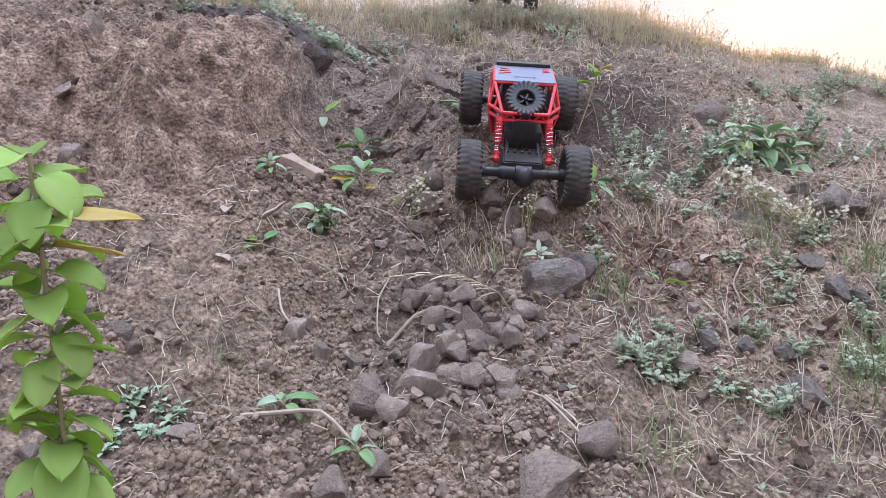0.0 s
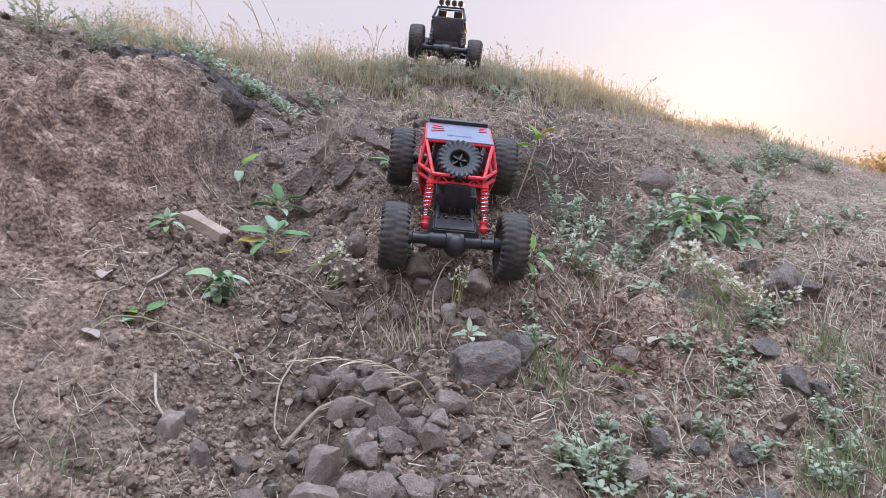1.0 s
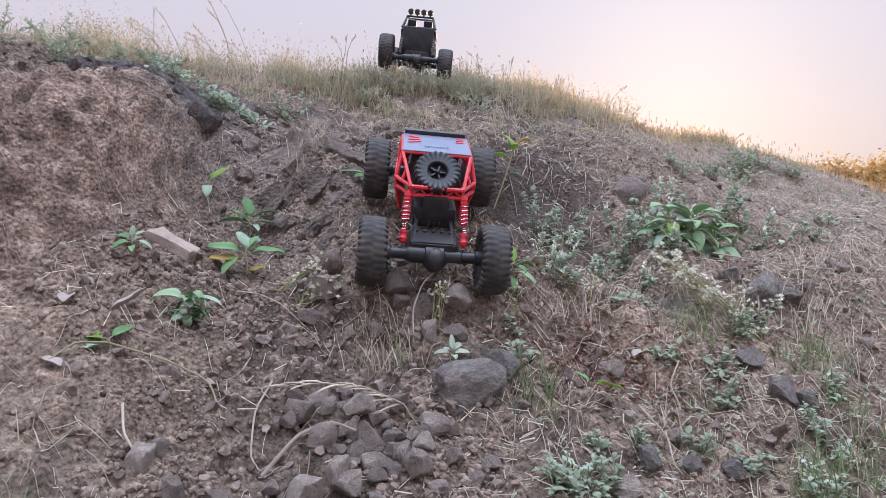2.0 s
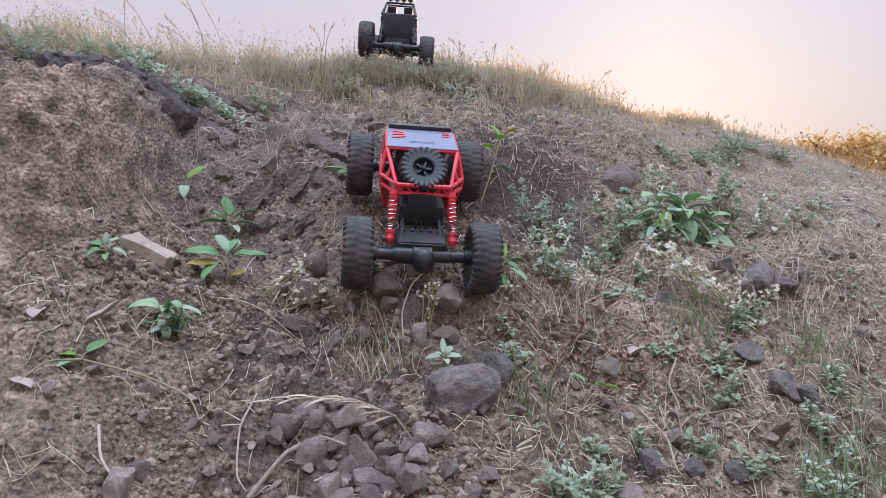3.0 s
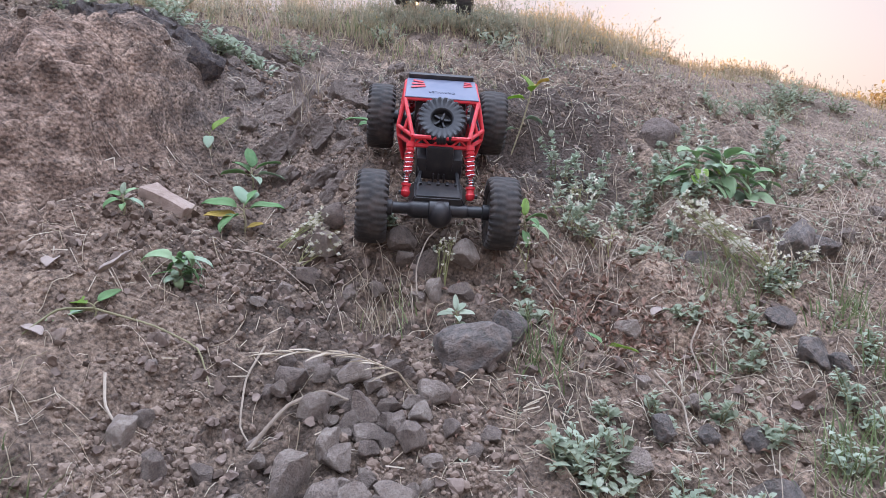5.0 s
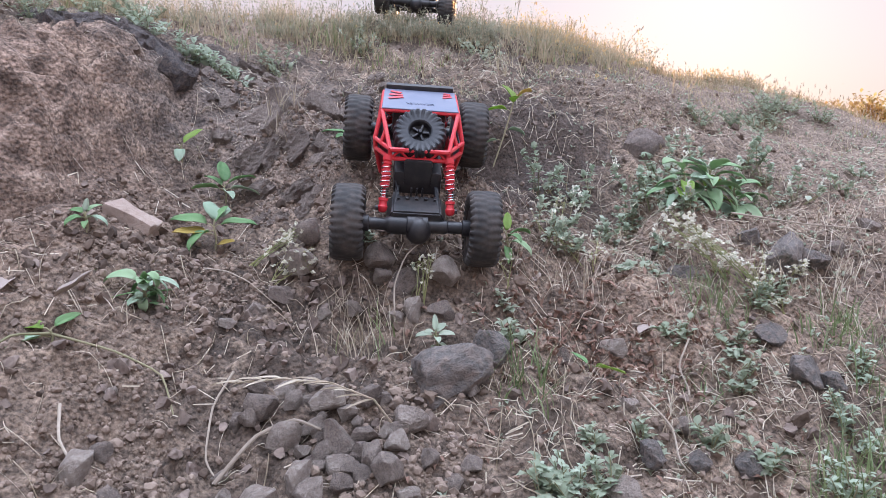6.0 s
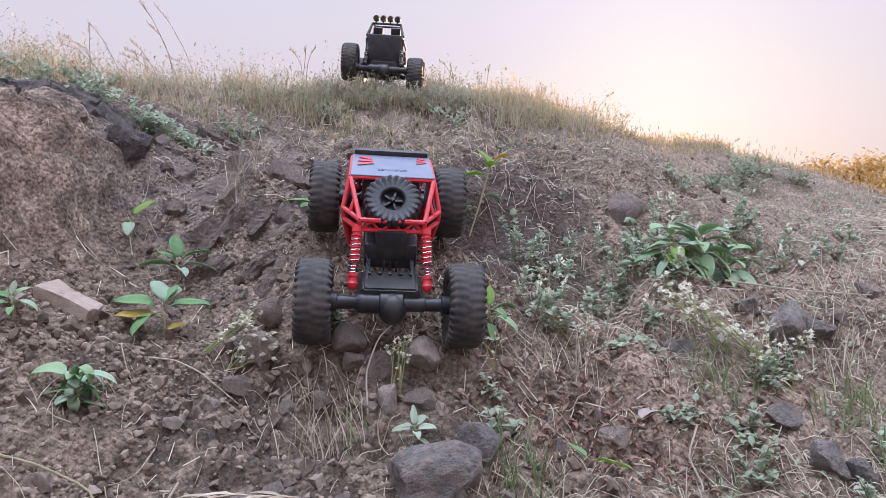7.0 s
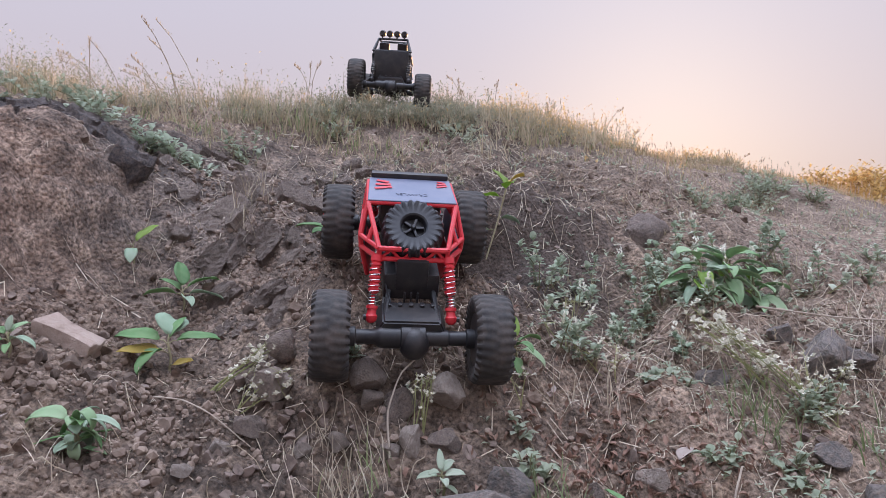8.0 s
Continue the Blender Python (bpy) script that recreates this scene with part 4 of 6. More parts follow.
# the pale brick shard
bm = bmesh.new()
add_box(bm, (0.024, 0.054, 0.017), bev=0.0018)
bmesh.ops.subdivide_edges(bm, edges=bm.edges[:], cuts=2, use_grid_fill=True)
for v in bm.verts:
    v.co += Vector((noise.noise(v.co * 90), noise.noise(v.co * 90 + Vector((5, 0, 0))), noise.noise(v.co * 120 + Vector((0, 9, 0))))) * 0.0028
    v.co.x *= 1 + 0.18 * v.co.y / 0.026
shard = new("brick_shard", mesh_of(bm, "brick_shard", SLAB))
shard.matrix_world = Matrix.Translation((-0.178, 0.945, float(lie(-0.178, 0.945)) + 0.009)) @ slope(-0.178, 0.945).to_track_quat("Z", "Y").to_matrix().to_4x4() @ pose(0, 0, 0, 4, 4, 24)
tagged(shard, "pale brick shard lying on the eroded bank", "brick")

# ---- gravel and crumbs: uncountable ----


class Soup:
    """Collects points and faces for one joined mesh."""

    def __init__(self):
        self.co, self.faces, self.n = [], [], 0

    def add(self, pts, faces):
        self.co.extend(pts)
        self.faces.extend([tuple(i + self.n for i in f) for f in faces])
        self.n += len(pts)

    def mesh(self, name, mat, smooth=False):
        me = bpy.data.meshes.new(name)
        me.from_pydata(self.co, [], self.faces)
        if smooth:
            me.shade_smooth()
        me.materials.append(mat)
        return me


def scatter_pebbles(name, count, template, sizes, where, mat, label, seed):
    """Many small stones in one mesh; where() gives the share that stays at a place."""
    rng = np.random.default_rng(seed)
    bm = template
    base = np.array([v.co[:] for v in bm.verts])
    tris = np.array([[v.index for v in f.verts] for f in bm.faces])
    bm.free()
    x, y = rng.uniform(-0.75, 1.25, count * 4), rng.uniform(0.36, 1.9, count * 4)
    keep = rng.uniform(0, 1, count * 4) < where(x, y)
    x, y = x[keep][:count], y[keep][:count]
    k = len(x)
    r = sizes[0] * (1 - rng.uniform(0, 1, k) * (1 - (sizes[0] / sizes[1]) ** 2)) ** -0.5
    ang = rng.uniform(0, math.tau, (k, 3))
    sc = rng.uniform(0.6, 1.15, (k, 3)) * r[:, None]
    p = base[None] * sc[:, None] * rng.uniform(0.82, 1.18, (k, len(base), 1))
    for axis, (i, j) in enumerate(((0, 1), (1, 2), (0, 2))):
        c, s = np.cos(ang[:, axis])[:, None], np.sin(ang[:, axis])[:, None]
        a, b = p[:, :, i].copy(), p[:, :, j].copy()
        p[:, :, i], p[:, :, j] = a * c - b * s, a * s + b * c
    p += np.stack([x, y, height(x, y) + r * 0.3], -1)[:, None]
    f = (tris[None] + (np.arange(k) * len(base))[:, None, None]).reshape(-1, 3)
    me = bpy.data.meshes.new(name)
    me.from_pydata(p.reshape(-1, 3).tolist(), [], f.tolist())
    me.materials.append(mat)
    return tagged(new(name, me), label, "gravel", kind="stuff")


def ico(subdiv):
    b = bmesh.new()
    bmesh.ops.create_icosphere(b, subdivisions=subdiv, radius=1)
    b.verts.ensure_lookup_table()
    b.verts.index_update()
    return b


def patchy(x, y, size, seed, lo=0.0):
    return np.clip(0.5 + 0.9 * grain(x, y, size, seed), lo, 1)


def off_bank(x, y):
    """Few loose pieces lie on the steep bank."""
    return 1 - 0.93 * np.exp(-(((x + 0.46) / 0.3) ** 2 + ((y - 1.06) / 0.34) ** 2) ** 2)


def bare(x, y):
    """Little litter lies on the steep face of the bank and on the freshly broken step."""
    along, inward = bank_place(np.asarray(x, float), np.asarray(y, float))
    face = np.exp(-((along - 0.12) / 0.3) ** 6) / (1 + np.exp(-(inward + 0.004) / 0.008)) / (1 + np.exp((inward - 0.3) / 0.03))
    step = np.exp(-(((x - 0.19) / 0.17) ** 2 + ((y - 1.24) / 0.1) ** 2) ** 2)
    return 1 - 0.92 * np.maximum(face, 0.9 * step)


def near_share(x, y):
    """Fewer pieces far up the slope, where they are too small to tell."""
    return np.clip(1.25 - 1.5 * np.maximum(y - 0.8, 0), 0.08, 1) * (1 - 0.75 * np.clip((x - 0.35) / 0.3, 0, 1) * np.clip((y - 1.1) / 0.3, 0, 1))


scatter_pebbles("soil_crumbs", 64000, ico(1), (0.0013, 0.0056), lambda x, y: near_share(x, y) * off_bank(x, y) * bare(x, y) * np.clip(0.45 + 1.3 * grain(x, y, 0.1, 21), 0.06, 1) * np.where(x > 0.22, 0.35, 1), CLOD, "loose crumbs of dry brown soil over the slope", 5)
scatter_pebbles("clods", 1900, rock_mesh(91, 9, 2, 0.09), (0.004, 0.0105), lambda x, y: near_share(x, y) * off_bank(x, y) * bare(x, y) * np.where(x < 0.0, 1, 0.4) * patchy(x, y, 0.15, 23, 0.05), CLOD,
                "hard clods of brown soil lying loose", 7)
scatter_pebbles("pebbles", 4200, rock_mesh(77, 7, 2, 0.05), (0.0035, 0.011), lambda x, y: near_share(x, y) * off_bank(x, y) * bare(x, y) * (0.16 + 0.84 * np.exp(-((x - 0.05) / 0.14) ** 2) * (y < 1.0)) * patchy(x, y, 0.12, 22, 0.1), PEBBLE,
                "small grey-brown pebbles strewn over the soil", 6)

# ---- plants ----
STRAW = leafy("dry_straw", [(0.2, (0.36, 0.28, 0.19)), (0.5, (0.6, 0.51, 0.39)), (0.85, (0.8, 0.72, 0.6))], 0.7, 0.3)
WEEDLEAF = leafy("weed_leaf", [(0.2, (0.3, 0.3, 0.21)), (0.5, (0.46, 0.44, 0.33)), (0.85, (0.62, 0.57, 0.45))], 0.75, 0.5)
# crest tips: the low sun's rim light is put into this gold
SUNLITTIP = leafy("sunlit_tip", [(0.2, (0.5, 0.34, 0.14)), (0.5, (0.66, 0.47, 0.22)), (0.85, (0.78, 0.6, 0.34))], 0.75, 0.75)
DRYGRASS = leafy("dry_grass", [(0.15, (0.3, 0.26, 0.16)), (0.45, (0.52, 0.43, 0.29)), (0.85, (0.7, 0.6, 0.44))], 0.7, 0.6)
GRASS = leafy("green_grass", [(0.2, (0.13, 0.18, 0.07)), (0.6, (0.24, 0.3, 0.13)), (0.9, (0.4, 0.4, 0.2))], 0.6, 0.4)
LEAF = leafy("green_leaf", [(0.2, (0.1, 0.2, 0.08)), (0.5, (0.18, 0.33, 0.13)), (0.85, (0.29, 0.45, 0.2))], 0.75, 0.3, 60, 0.3)
PALELEAF = leafy("pale_leaf", [(0.2, (0.24, 0.34, 0.22)), (0.55, (0.36, 0.47, 0.33)), (0.85, (0.5, 0.58, 0.45))], 0.7, 0.25, 60, 0.2)
BRIGHTLEAF = leafy("young_leaf", [(0.2, (0.23, 0.37, 0.06)), (0.5, (0.34, 0.5, 0.1)), (0.85, (0.46, 0.6, 0.16))], 0.5, 0.55, 60, 0.25)
YELLOWLEAF = leafy("yellow_leaf", [(0.2, (0.4, 0.29, 0.06)), (0.5, (0.58, 0.44, 0.1)), (0.85, (0.66, 0.55, 0.24))], 0.5, 0.4, 60, 0.1)
GREYLEAF = leafy("woolly_leaf", [(0.2, (0.27, 0.32, 0.22)), (0.5, (0.4, 0.45, 0.33)), (0.85, (0.56, 0.59, 0.48))], 0.85, 0.45, 150, 0.3)
DRYLEAF = leafy("dead_leaf", [(0.2, (0.2, 0.14, 0.11)), (0.5, (0.34, 0.27, 0.23)), (0.85, (0.5, 0.42, 0.38))], 0.75, 0.15, 90, 0.2)
BLOSSOM = leafy("pale_blossom", [(0.2, (0.76, 0.72, 0.58)), (0.5, (0.86, 0.83, 0.72)), (0.85, (0.9, 0.88, 0.8))], 0.8, 0.35, 200, 0.2)
LIMELEAF = leafy("lime_leaf", [(0.2, (0.33, 0.5, 0.1)), (0.5, (0.47, 0.66, 0.17)), (0.85, (0.6, 0.75, 0.26))], 0.5, 0.55, 60, 0.25)
BUSHLEAF = leafy("bush_leaf", [(0.2, (0.22, 0.36, 0.17)), (0.5, (0.34, 0.49, 0.27)), (0.85, (0.48, 0.6, 0.38))], 0.8, 0.35, 60, 0.3)
WOOLTIP = leafy("felted_leaf", [(0.2, (0.34, 0.41, 0.3)), (0.5, (0.48, 0.55, 0.42)), (0.85, (0.66, 0.7, 0.58))], 0.85, 0.4, 150, 0.3)
STALK = worn("plant_stalk", [(0.2, (0.14, 0.15, 0.07)), (0.5, (0.26, 0.24, 0.13)), (0.85, (0.4, 0.34, 0.22))], 0.75, 0, 150, 0.1, 0.2, 0.0005, 0.3)
GREENSTALK = leafy("green_stalk", [(0.2, (0.26, 0.29, 0.11)), (0.5, (0.4, 0.41, 0.18)), (0.85, (0.52, 0.5, 0.27))], 0.7, 0.2)
TWIG = worn("dry_twig", [(0.2, (0.24, 0.19, 0.15)), (0.5, (0.4, 0.33, 0.26)), (0.85, (0.58, 0.5, 0.42))], 0.8, 0, 150, 0.2, 0.3, 0.0005, 0.2)


def way(az, el):
    a, e = radians(az), radians(el)
    return Vector((math.cos(a) * math.cos(e), math.sin(a) * math.cos(e), math.sin(e)))


def leaf_points(base, az, el, length, width, droop=0.5, fold=0.25, rows=7, tip=1.0, twist=0.0):
    """A leaf blade: rows across, bent down along its length and folded at the midrib."""
    d, pts, p = radians(el), [], Vector(base)
    side = Vector((-math.sin(radians(az)), math.cos(radians(az)), 0))
    for i in range(rows + 1):
        s = i / rows
        e = d - droop * s * 1.6
        f = Vector((math.cos(radians(az)) * math.cos(e), math.sin(radians(az)) * math.cos(e), math.sin(e)))
        up = side.cross(f) * -1
        sd = side * math.cos(twist) + up * math.sin(twist)
        u2 = up * math.cos(twist) - side * math.sin(twist)
        w = width * 0.5 * (math.sin(math.pi * min(1, s ** 0.8 * 0.97 + 0.03)) ** (0.75 * tip))
        ripple = 0.05 * width * math.sin(s * 9)
        for k in (-1, -0.55, 0, 0.55, 1):
            pts.append(p + sd * (w * k) + u2 * (fold * w * abs(k) ** 1.4 + (ripple if abs(k) == 1 else 0)))
        p = p + f * (length / rows)
    faces = [(r * 5 + c, r * 5 + c + 1, r * 5 + c + 6, r * 5 + c + 5) for r in range(rows) for c in range(4)]
    return pts, faces


def solid(ob, thick):
    m = ob.modifiers.new("thickness", "SOLIDIFY")
    m.thickness, m.offset = thick, 0
    return ob


def leaf_part(parent, base, az, el, length, width, mat, droop=0.5, fold=0.25, twist=0.0, label=""):
    s = Soup()
    s.add(*leaf_points(base, az, el, length, width, droop, fold, 8, 1.0, twist))
    return solid(part("leaf", s.mesh("leaf", mat, True), None, parent, label), 0.0004)


def broad_plant(name, x, y, stem, leaves, label, category="plant", group="", sink=0.0, lean=(0, 0)):
    """A stalk with single leaves: (azimuth, elevation, length, width, share of the stalk, material, droop)."""
    z = stand(x, y) - sink
    pl = empty(name, Matrix.Translation((x, y, z)))
    top = Vector((lean[0], lean[1], stem))
    tubes("stalk", [[(0, 0, -0.004), top * 0.5 + Vector((0.002, 0, 0)), top]], 0.0011, STALK, pl)
    for k, (az, el, ln, w, share, mat, droop) in enumerate(leaves):
        ln, w, at = ln * 1.02, w * 0.98, top * share
        reach = ln * 0.22
        foot = at + way(az, el + 10) * reach
        lf = leaf_part(pl, foot, az, el, ln, w, mat, droop, 0.34, 0.4 * math.sin(k * 2.3 + x * 40))
        tubes("leaf_stalk", [[at, at + way(az, el + 25) * reach * 0.6, foot]], 0.0006, STALK, lf, sides=5)
    return tagged(pl, label, category, group)


rndp = random.Random(5)

broad_plant("seedling", -0.192, 1.143, 0.018, [(170, 12, 0.034, 0.014, 1, LEAF, 0.3), (40, 42, 0.03, 0.014, 1, BRIGHTLEAF, 0.2), (-80, -25, 0.022, 0.014, 0.9, PALELEAF, 0.5)], "small green seedling with three leaves on the bank", group="leafy weeds")
broad_plant("leafy_weed", -0.101, 0.96, 0.026, [(95, 50, 0.034, 0.03, 1, PALELEAF, 0.9), (172, 18, 0.04, 0.018, 0.95, LEAF, 0.35), (8, 12, 0.036, 0.018, 0.95, LEAF, 0.35), (-130, -10, 0.03, 0.021, 0.8, LEAF, 0.7),
                                                (190, 8, 0.034, 0.016, 0.65, YELLOWLEAF, 0.15), (-25, 12, 0.022, 0.012, 0.2, YELLOWLEAF, 0.0), (60, 50, 0.024, 0.014, 1, LEAF, 0.3)],
            "green weed with a broad pale leaf and yellowing lower leaves", group="leafy weeds")
broad_plant("leafy_weed", -0.126, 1.095, 0.022, [(110, 55, 0.034, 0.018, 1, LEAF, 0.3), (30, 30, 0.034, 0.016, 1, LEAF, 0.5), (0, 8, 0.036, 0.016, 0.8, PALELEAF, 0.5), (190, 15, 0.032, 0.015, 0.8, LEAF, 0.4), (-60, 5, 0.03, 0.014, 0.7, PALELEAF, 0.5), (150, 35, 0.03, 0.014, 0.9, LEAF, 0.4)],
            "green weed with pointed leaves in the gully", group="leafy weeds")
rag = random.Random(77)
ragged = [(rag.uniform(0, 360), rag.uniform(-30, 70), rag.uniform(0.008, 0.026), rag.uniform(0.004, 0.011), rag.uniform(0.2, 1), rag.choice((LEAF, BUSHLEAF, PALELEAF)), rag.uniform(0.2, 2.0)) for _ in range(26)]
ragged += [(165, 25, 0.036, 0.015, 0.9, BUSHLEAF, 0.8), (-20, 20, 0.034, 0.009, 0.9, PALELEAF, 0.7)]
broad_plant("leafy_weed", -0.132, 0.845, 0.024, ragged, "straggling green weed with ragged leaves on bare soil", group="leafy weeds")
broad_plant("leafy_weed", -0.208, 0.908, 0.016, [(150, 20, 0.02, 0.009, 1, LEAF, 0.4), (60, 40, 0.018, 0.008, 1, BUSHLEAF, 0.6), (0, 8, 0.02, 0.007, 0.8, PALELEAF, 0.9), (220, 10, 0.018, 0.008, 0.8, LEAF, 0.9), (-70, 0, 0.016, 0.007, 0.6, LEAF, 0.5), (100, 65, 0.016, 0.006, 1, GREYLEAF, 0.4), (-20, 35, 0.014, 0.006, 0.7, GREYLEAF, 1.2)], "low ragged weed beside the brick shard", group="leafy weeds")
broad_plant("leafy_weed", 0.205, 0.972, 0.024, [(140, 38, 0.034, 0.014, 1, LEAF, 0.35), (35, 20, 0.03, 0.012, 0.9, LEAF, 0.6), (-30, 0, 0.028, 0.012, 0.7, BUSHLEAF, 0.8), (190, 10, 0.03, 0.012, 0.7, BUSHLEAF, 0.7), (-90, -10, 0.024, 0.01, 0.5, LEAF, 0.8), (80, 60, 0.024, 0.01, 1, BRIGHTLEAF, 0.3), (-60, 30, 0.024, 0.01, 0.8, LEAF, 1.0)],
            "green weed with pointed leaves beside the wheel track", group="leafy weeds")
broad_plant("leafy_weed", 0.03, 1.11, 0.03, [(100, 50, 0.034, 0.014, 1, LEAF, 0.4), (20, 30, 0.034, 0.013, 1, LEAF, 0.5), (180, 25, 0.034, 0.013, 0.9, LEAF, 0.5), (-60, 15, 0.034, 0.013, 0.8, LEAF, 0.5), (240, 20, 0.03, 0.012, 0.8, LEAF, 0.5)], "dark green weed behind the step", group="leafy weeds")
broad_plant("creeping_weed", -0.18, 0.776, 0.008, [(170, 10, 0.028, 0.013, 1, BRIGHTLEAF, 0.2), (60, 25, 0.024, 0.01, 1, LEAF, 0.3), (-150, -5, 0.03, 0.01, 0.6, PALELEAF, 0.3), (215, -5, 0.04, 0.012, 0.4, LEAF, 0.2)], "creeping weed with two bright leaves on bare soil", group="leafy weeds")
broad_plant("creeping_weed", -0.097, 0.556, 0.012, [(15, 15, 0.026, 0.01, 1, LEAF, 0.6), (185, 8, 0.018, 0.01, 1, PALELEAF, 0.6), (-30, 0, 0.02, 0.009, 0.8, LEAF, 0.8), (60, 20, 0.02, 0.008, 0.8, LEAF, 0.7), (120, 35, 0.014, 0.007, 0.9, BUSHLEAF, 0.9)], "creeping weed with flat green leaves among stones", group="leafy weeds")
broad_plant("creeping_weed", -0.03, 0.52, 0.014, [(95, 50, 0.018, 0.009, 1, PALELEAF, 0.6), (-40, 5, 0.02, 0.009, 0.8, LEAF, 0.8), (190, 10, 0.018, 0.008, 0.8, LEAF, 0.7), (20, 15, 0.017, 0.008, 0.8, PALELEAF, 0.7), (150, 40, 0.014, 0.006, 0.9, BUSHLEAF, 0.8)], "creeping weed with flat green leaves among stones", group="leafy weeds")
broad_plant("small_weed", 0.128, 0.845, 0.018, [(175, 15, 0.016, 0.008, 0.9, WOOLTIP, 0.6), (5, 18, 0.015, 0.008, 0.9, WOOLTIP, 0.5), (95, 65, 0.016, 0.006, 1, WOOLTIP, 0.2), (-80, 20, 0.013, 0.007, 0.8, WOOLTIP, 0.7), (50, 40, 0.014, 0.007, 1, WOOLTIP, 0.5), (230, 35, 0.014, 0.006, 1, WOOLTIP, 0.6), (-30, 5, 0.012, 0.006, 0.5, GREYLEAF, 0.8)], "small whitish weed growing against the big rock", group="leafy weeds")
broad_plant("small_weed", 0.269, 0.844, 0.006, [(-45, 8, 0.03, 0.014, 1, BRIGHTLEAF, 0.2), (130, 30, 0.02, 0.009, 1, LEAF, 0.3)], "single green leaf low on the soil", group="leafy weeds")
broad_plant("sapling", 0.213, 1.235, 0.09, [(120, 50, 0.03, 0.02, 1, BRIGHTLEAF, 0.3), (40, 35, 0.034, 0.02, 1, YELLOWLEAF, 0.4), (-80, 30, 0.028, 0.018, 0.95, BRIGHTLEAF, 0.5), (175, 15, 0.028, 0.018, 0.85, BRIGHTLEAF, 0.5), (0, 5, 0.026, 0.013, 0.55, PALELEAF, 0.6), (200, -5, 0.03, 0.012, 0.4, PALELEAF, 0.5)],
            "thin yellow-green sapling on a bare stalk", "plant", lean=(0.03, 0.01))
for bush_x, bush_y, turn, n in ((0.452, 1.135, 205, 10), (0.492, 1.155, 20, 12), (0.53, 1.165, 90, 10)):
    bush_leaves = []
    for k in range(n):
        az = turn + 137.5 * k + rndp.uniform(-25, 25)
        bush_leaves.append((az, rndp.uniform(-5, 60) * (1 - 0.4 * k / n), rndp.uniform(0.028, 0.044), rndp.uniform(0.016, 0.023), 1 - 0.75 * k / n, (BUSHLEAF, PALELEAF, BUSHLEAF, BRIGHTLEAF, BUSHLEAF)[k % 5], rndp.uniform(0.3, 1.0)))
    bush_leaves += [(-95, -12, 0.042, 0.02, 0.4, BUSHLEAF, 0.8), (-50, -8, 0.042, 0.02, 0.4, BUSHLEAF, 0.8), (-135, -4, 0.038, 0.019, 0.4, PALELEAF, 0.7), (-75, -5, 0.024, 0.012, 0.2, YELLOWLEAF, 0.7)]
    broad_plant("leafy_bush", bush_x, bush_y, 0.04, bush_leaves, "leafy green bush with drooping leaves on the slope", "bush", "leafy bushes")

# the plant close to the lens at the start, with two yellow leaves
near_leaves = []
for k in range(44):
    near_leaves.append((110 + 137.5 * k, 25 - 28 * (k % 3), 0.0235, 0.018, 0.5 + 0.0115 * k, LIMELEAF if k % 6 else BRIGHTLEAF, 0.5))
near_leaves += [(-12, 2, 0.044, 0.011, 0.9, YELLOWLEAF, 0.05), (-20, -2, 0.04, 0.012, 0.86, YELLOWLEAF, 0.0), (-60, -40, 0.034, 0.023, 0.55, LIMELEAF, 0.4), (-30, -35, 0.034, 0.023, 0.5, LIMELEAF, 0.5)]
broad_plant("leafy_shrub", -0.13, 0.318, 0.29, near_leaves, "bright green shrub with two yellow leaves near the gully", "shrub", lean=(0.008, -0.02))


def herb(x, y, r, h, stems, label, mat=None, group="woolly herbs", leaf=0.0105, seed=0, flowers=0):
    """A low herb: thin stalks set with many small leaves."""
    mat = mat or GREYLEAF
    rnd = random.Random(seed + int(x * 1000) * 7 + int(y * 1000))
    pl = empty("herb", Matrix.Translation((x, y, stand(x, y))))
    bm, s, f = bmesh.new(), Soup(), Soup()
    for k in range(stems):
        az, out = rnd.uniform(0, 360), r * math.sqrt(rnd.random())
        ox, oy = math.cos(radians(az)) * out, math.sin(radians(az)) * out
        foot = Vector((ox * 0.25, oy * 0.25, stand(x + ox * 0.25, y + oy * 0.25) - stand(x, y) - 0.002))
        top = Vector((ox, oy, max(stand(x + ox, y + oy) - stand(x, y), -0.02) + h * rnd.uniform(0.55, 1.1) * (1 - 0.4 * out / r)))
        mid = foot.lerp(top, 0.5) + Vector((rnd.uniform(-1, 1), rnd.uniform(-1, 1), 1)) * h * 0.12
        run = [foot, mid, top]
        add_tube(bm, run, 0.0007, 4, 0.0004)
        count = max(6, int((top - foot).length / (leaf * 0.34)))
        for j in range(count):
            q = 0.15 + 0.85 * j / count
            p = foot.lerp(mid, q * 2) if q < 0.5 else mid.lerp(top, q * 2 - 1)
            ln = leaf * rnd.uniform(0.7, 1.25) * (1.15 - 0.4 * q)
            s.add(*leaf_points(p, rnd.uniform(0, 360), rnd.uniform(5, 60), ln, ln * rnd.uniform(0.5, 0.7), 0.5, 0.3, 3))
        if flowers and k < flowers:
            for j in range(5):
                p = top + Vector((rnd.gauss(0, 0.002), rnd.gauss(0, 0.002), 0.001 + 0.0022 * j))
                f.add(*leaf_points(p, rnd.uniform(0, 360), 60, 0.0042, 0.0026, 0.3, 0.6, 2))
    tagged(part("stalk", bm, STALK, pl), kind="stuff")
    tagged(part("foliage", s.mesh("foliage", mat, True), None, pl), kind="stuff")
    if f.n:
        tagged(part("blossom", f.mesh("blossom", BLOSSOM, True), None, pl, "pale tiny flower heads"), kind="stuff")
    return tagged(pl, label, "herb", group)


WOOL = "low grey-green woolly herb on dry soil"


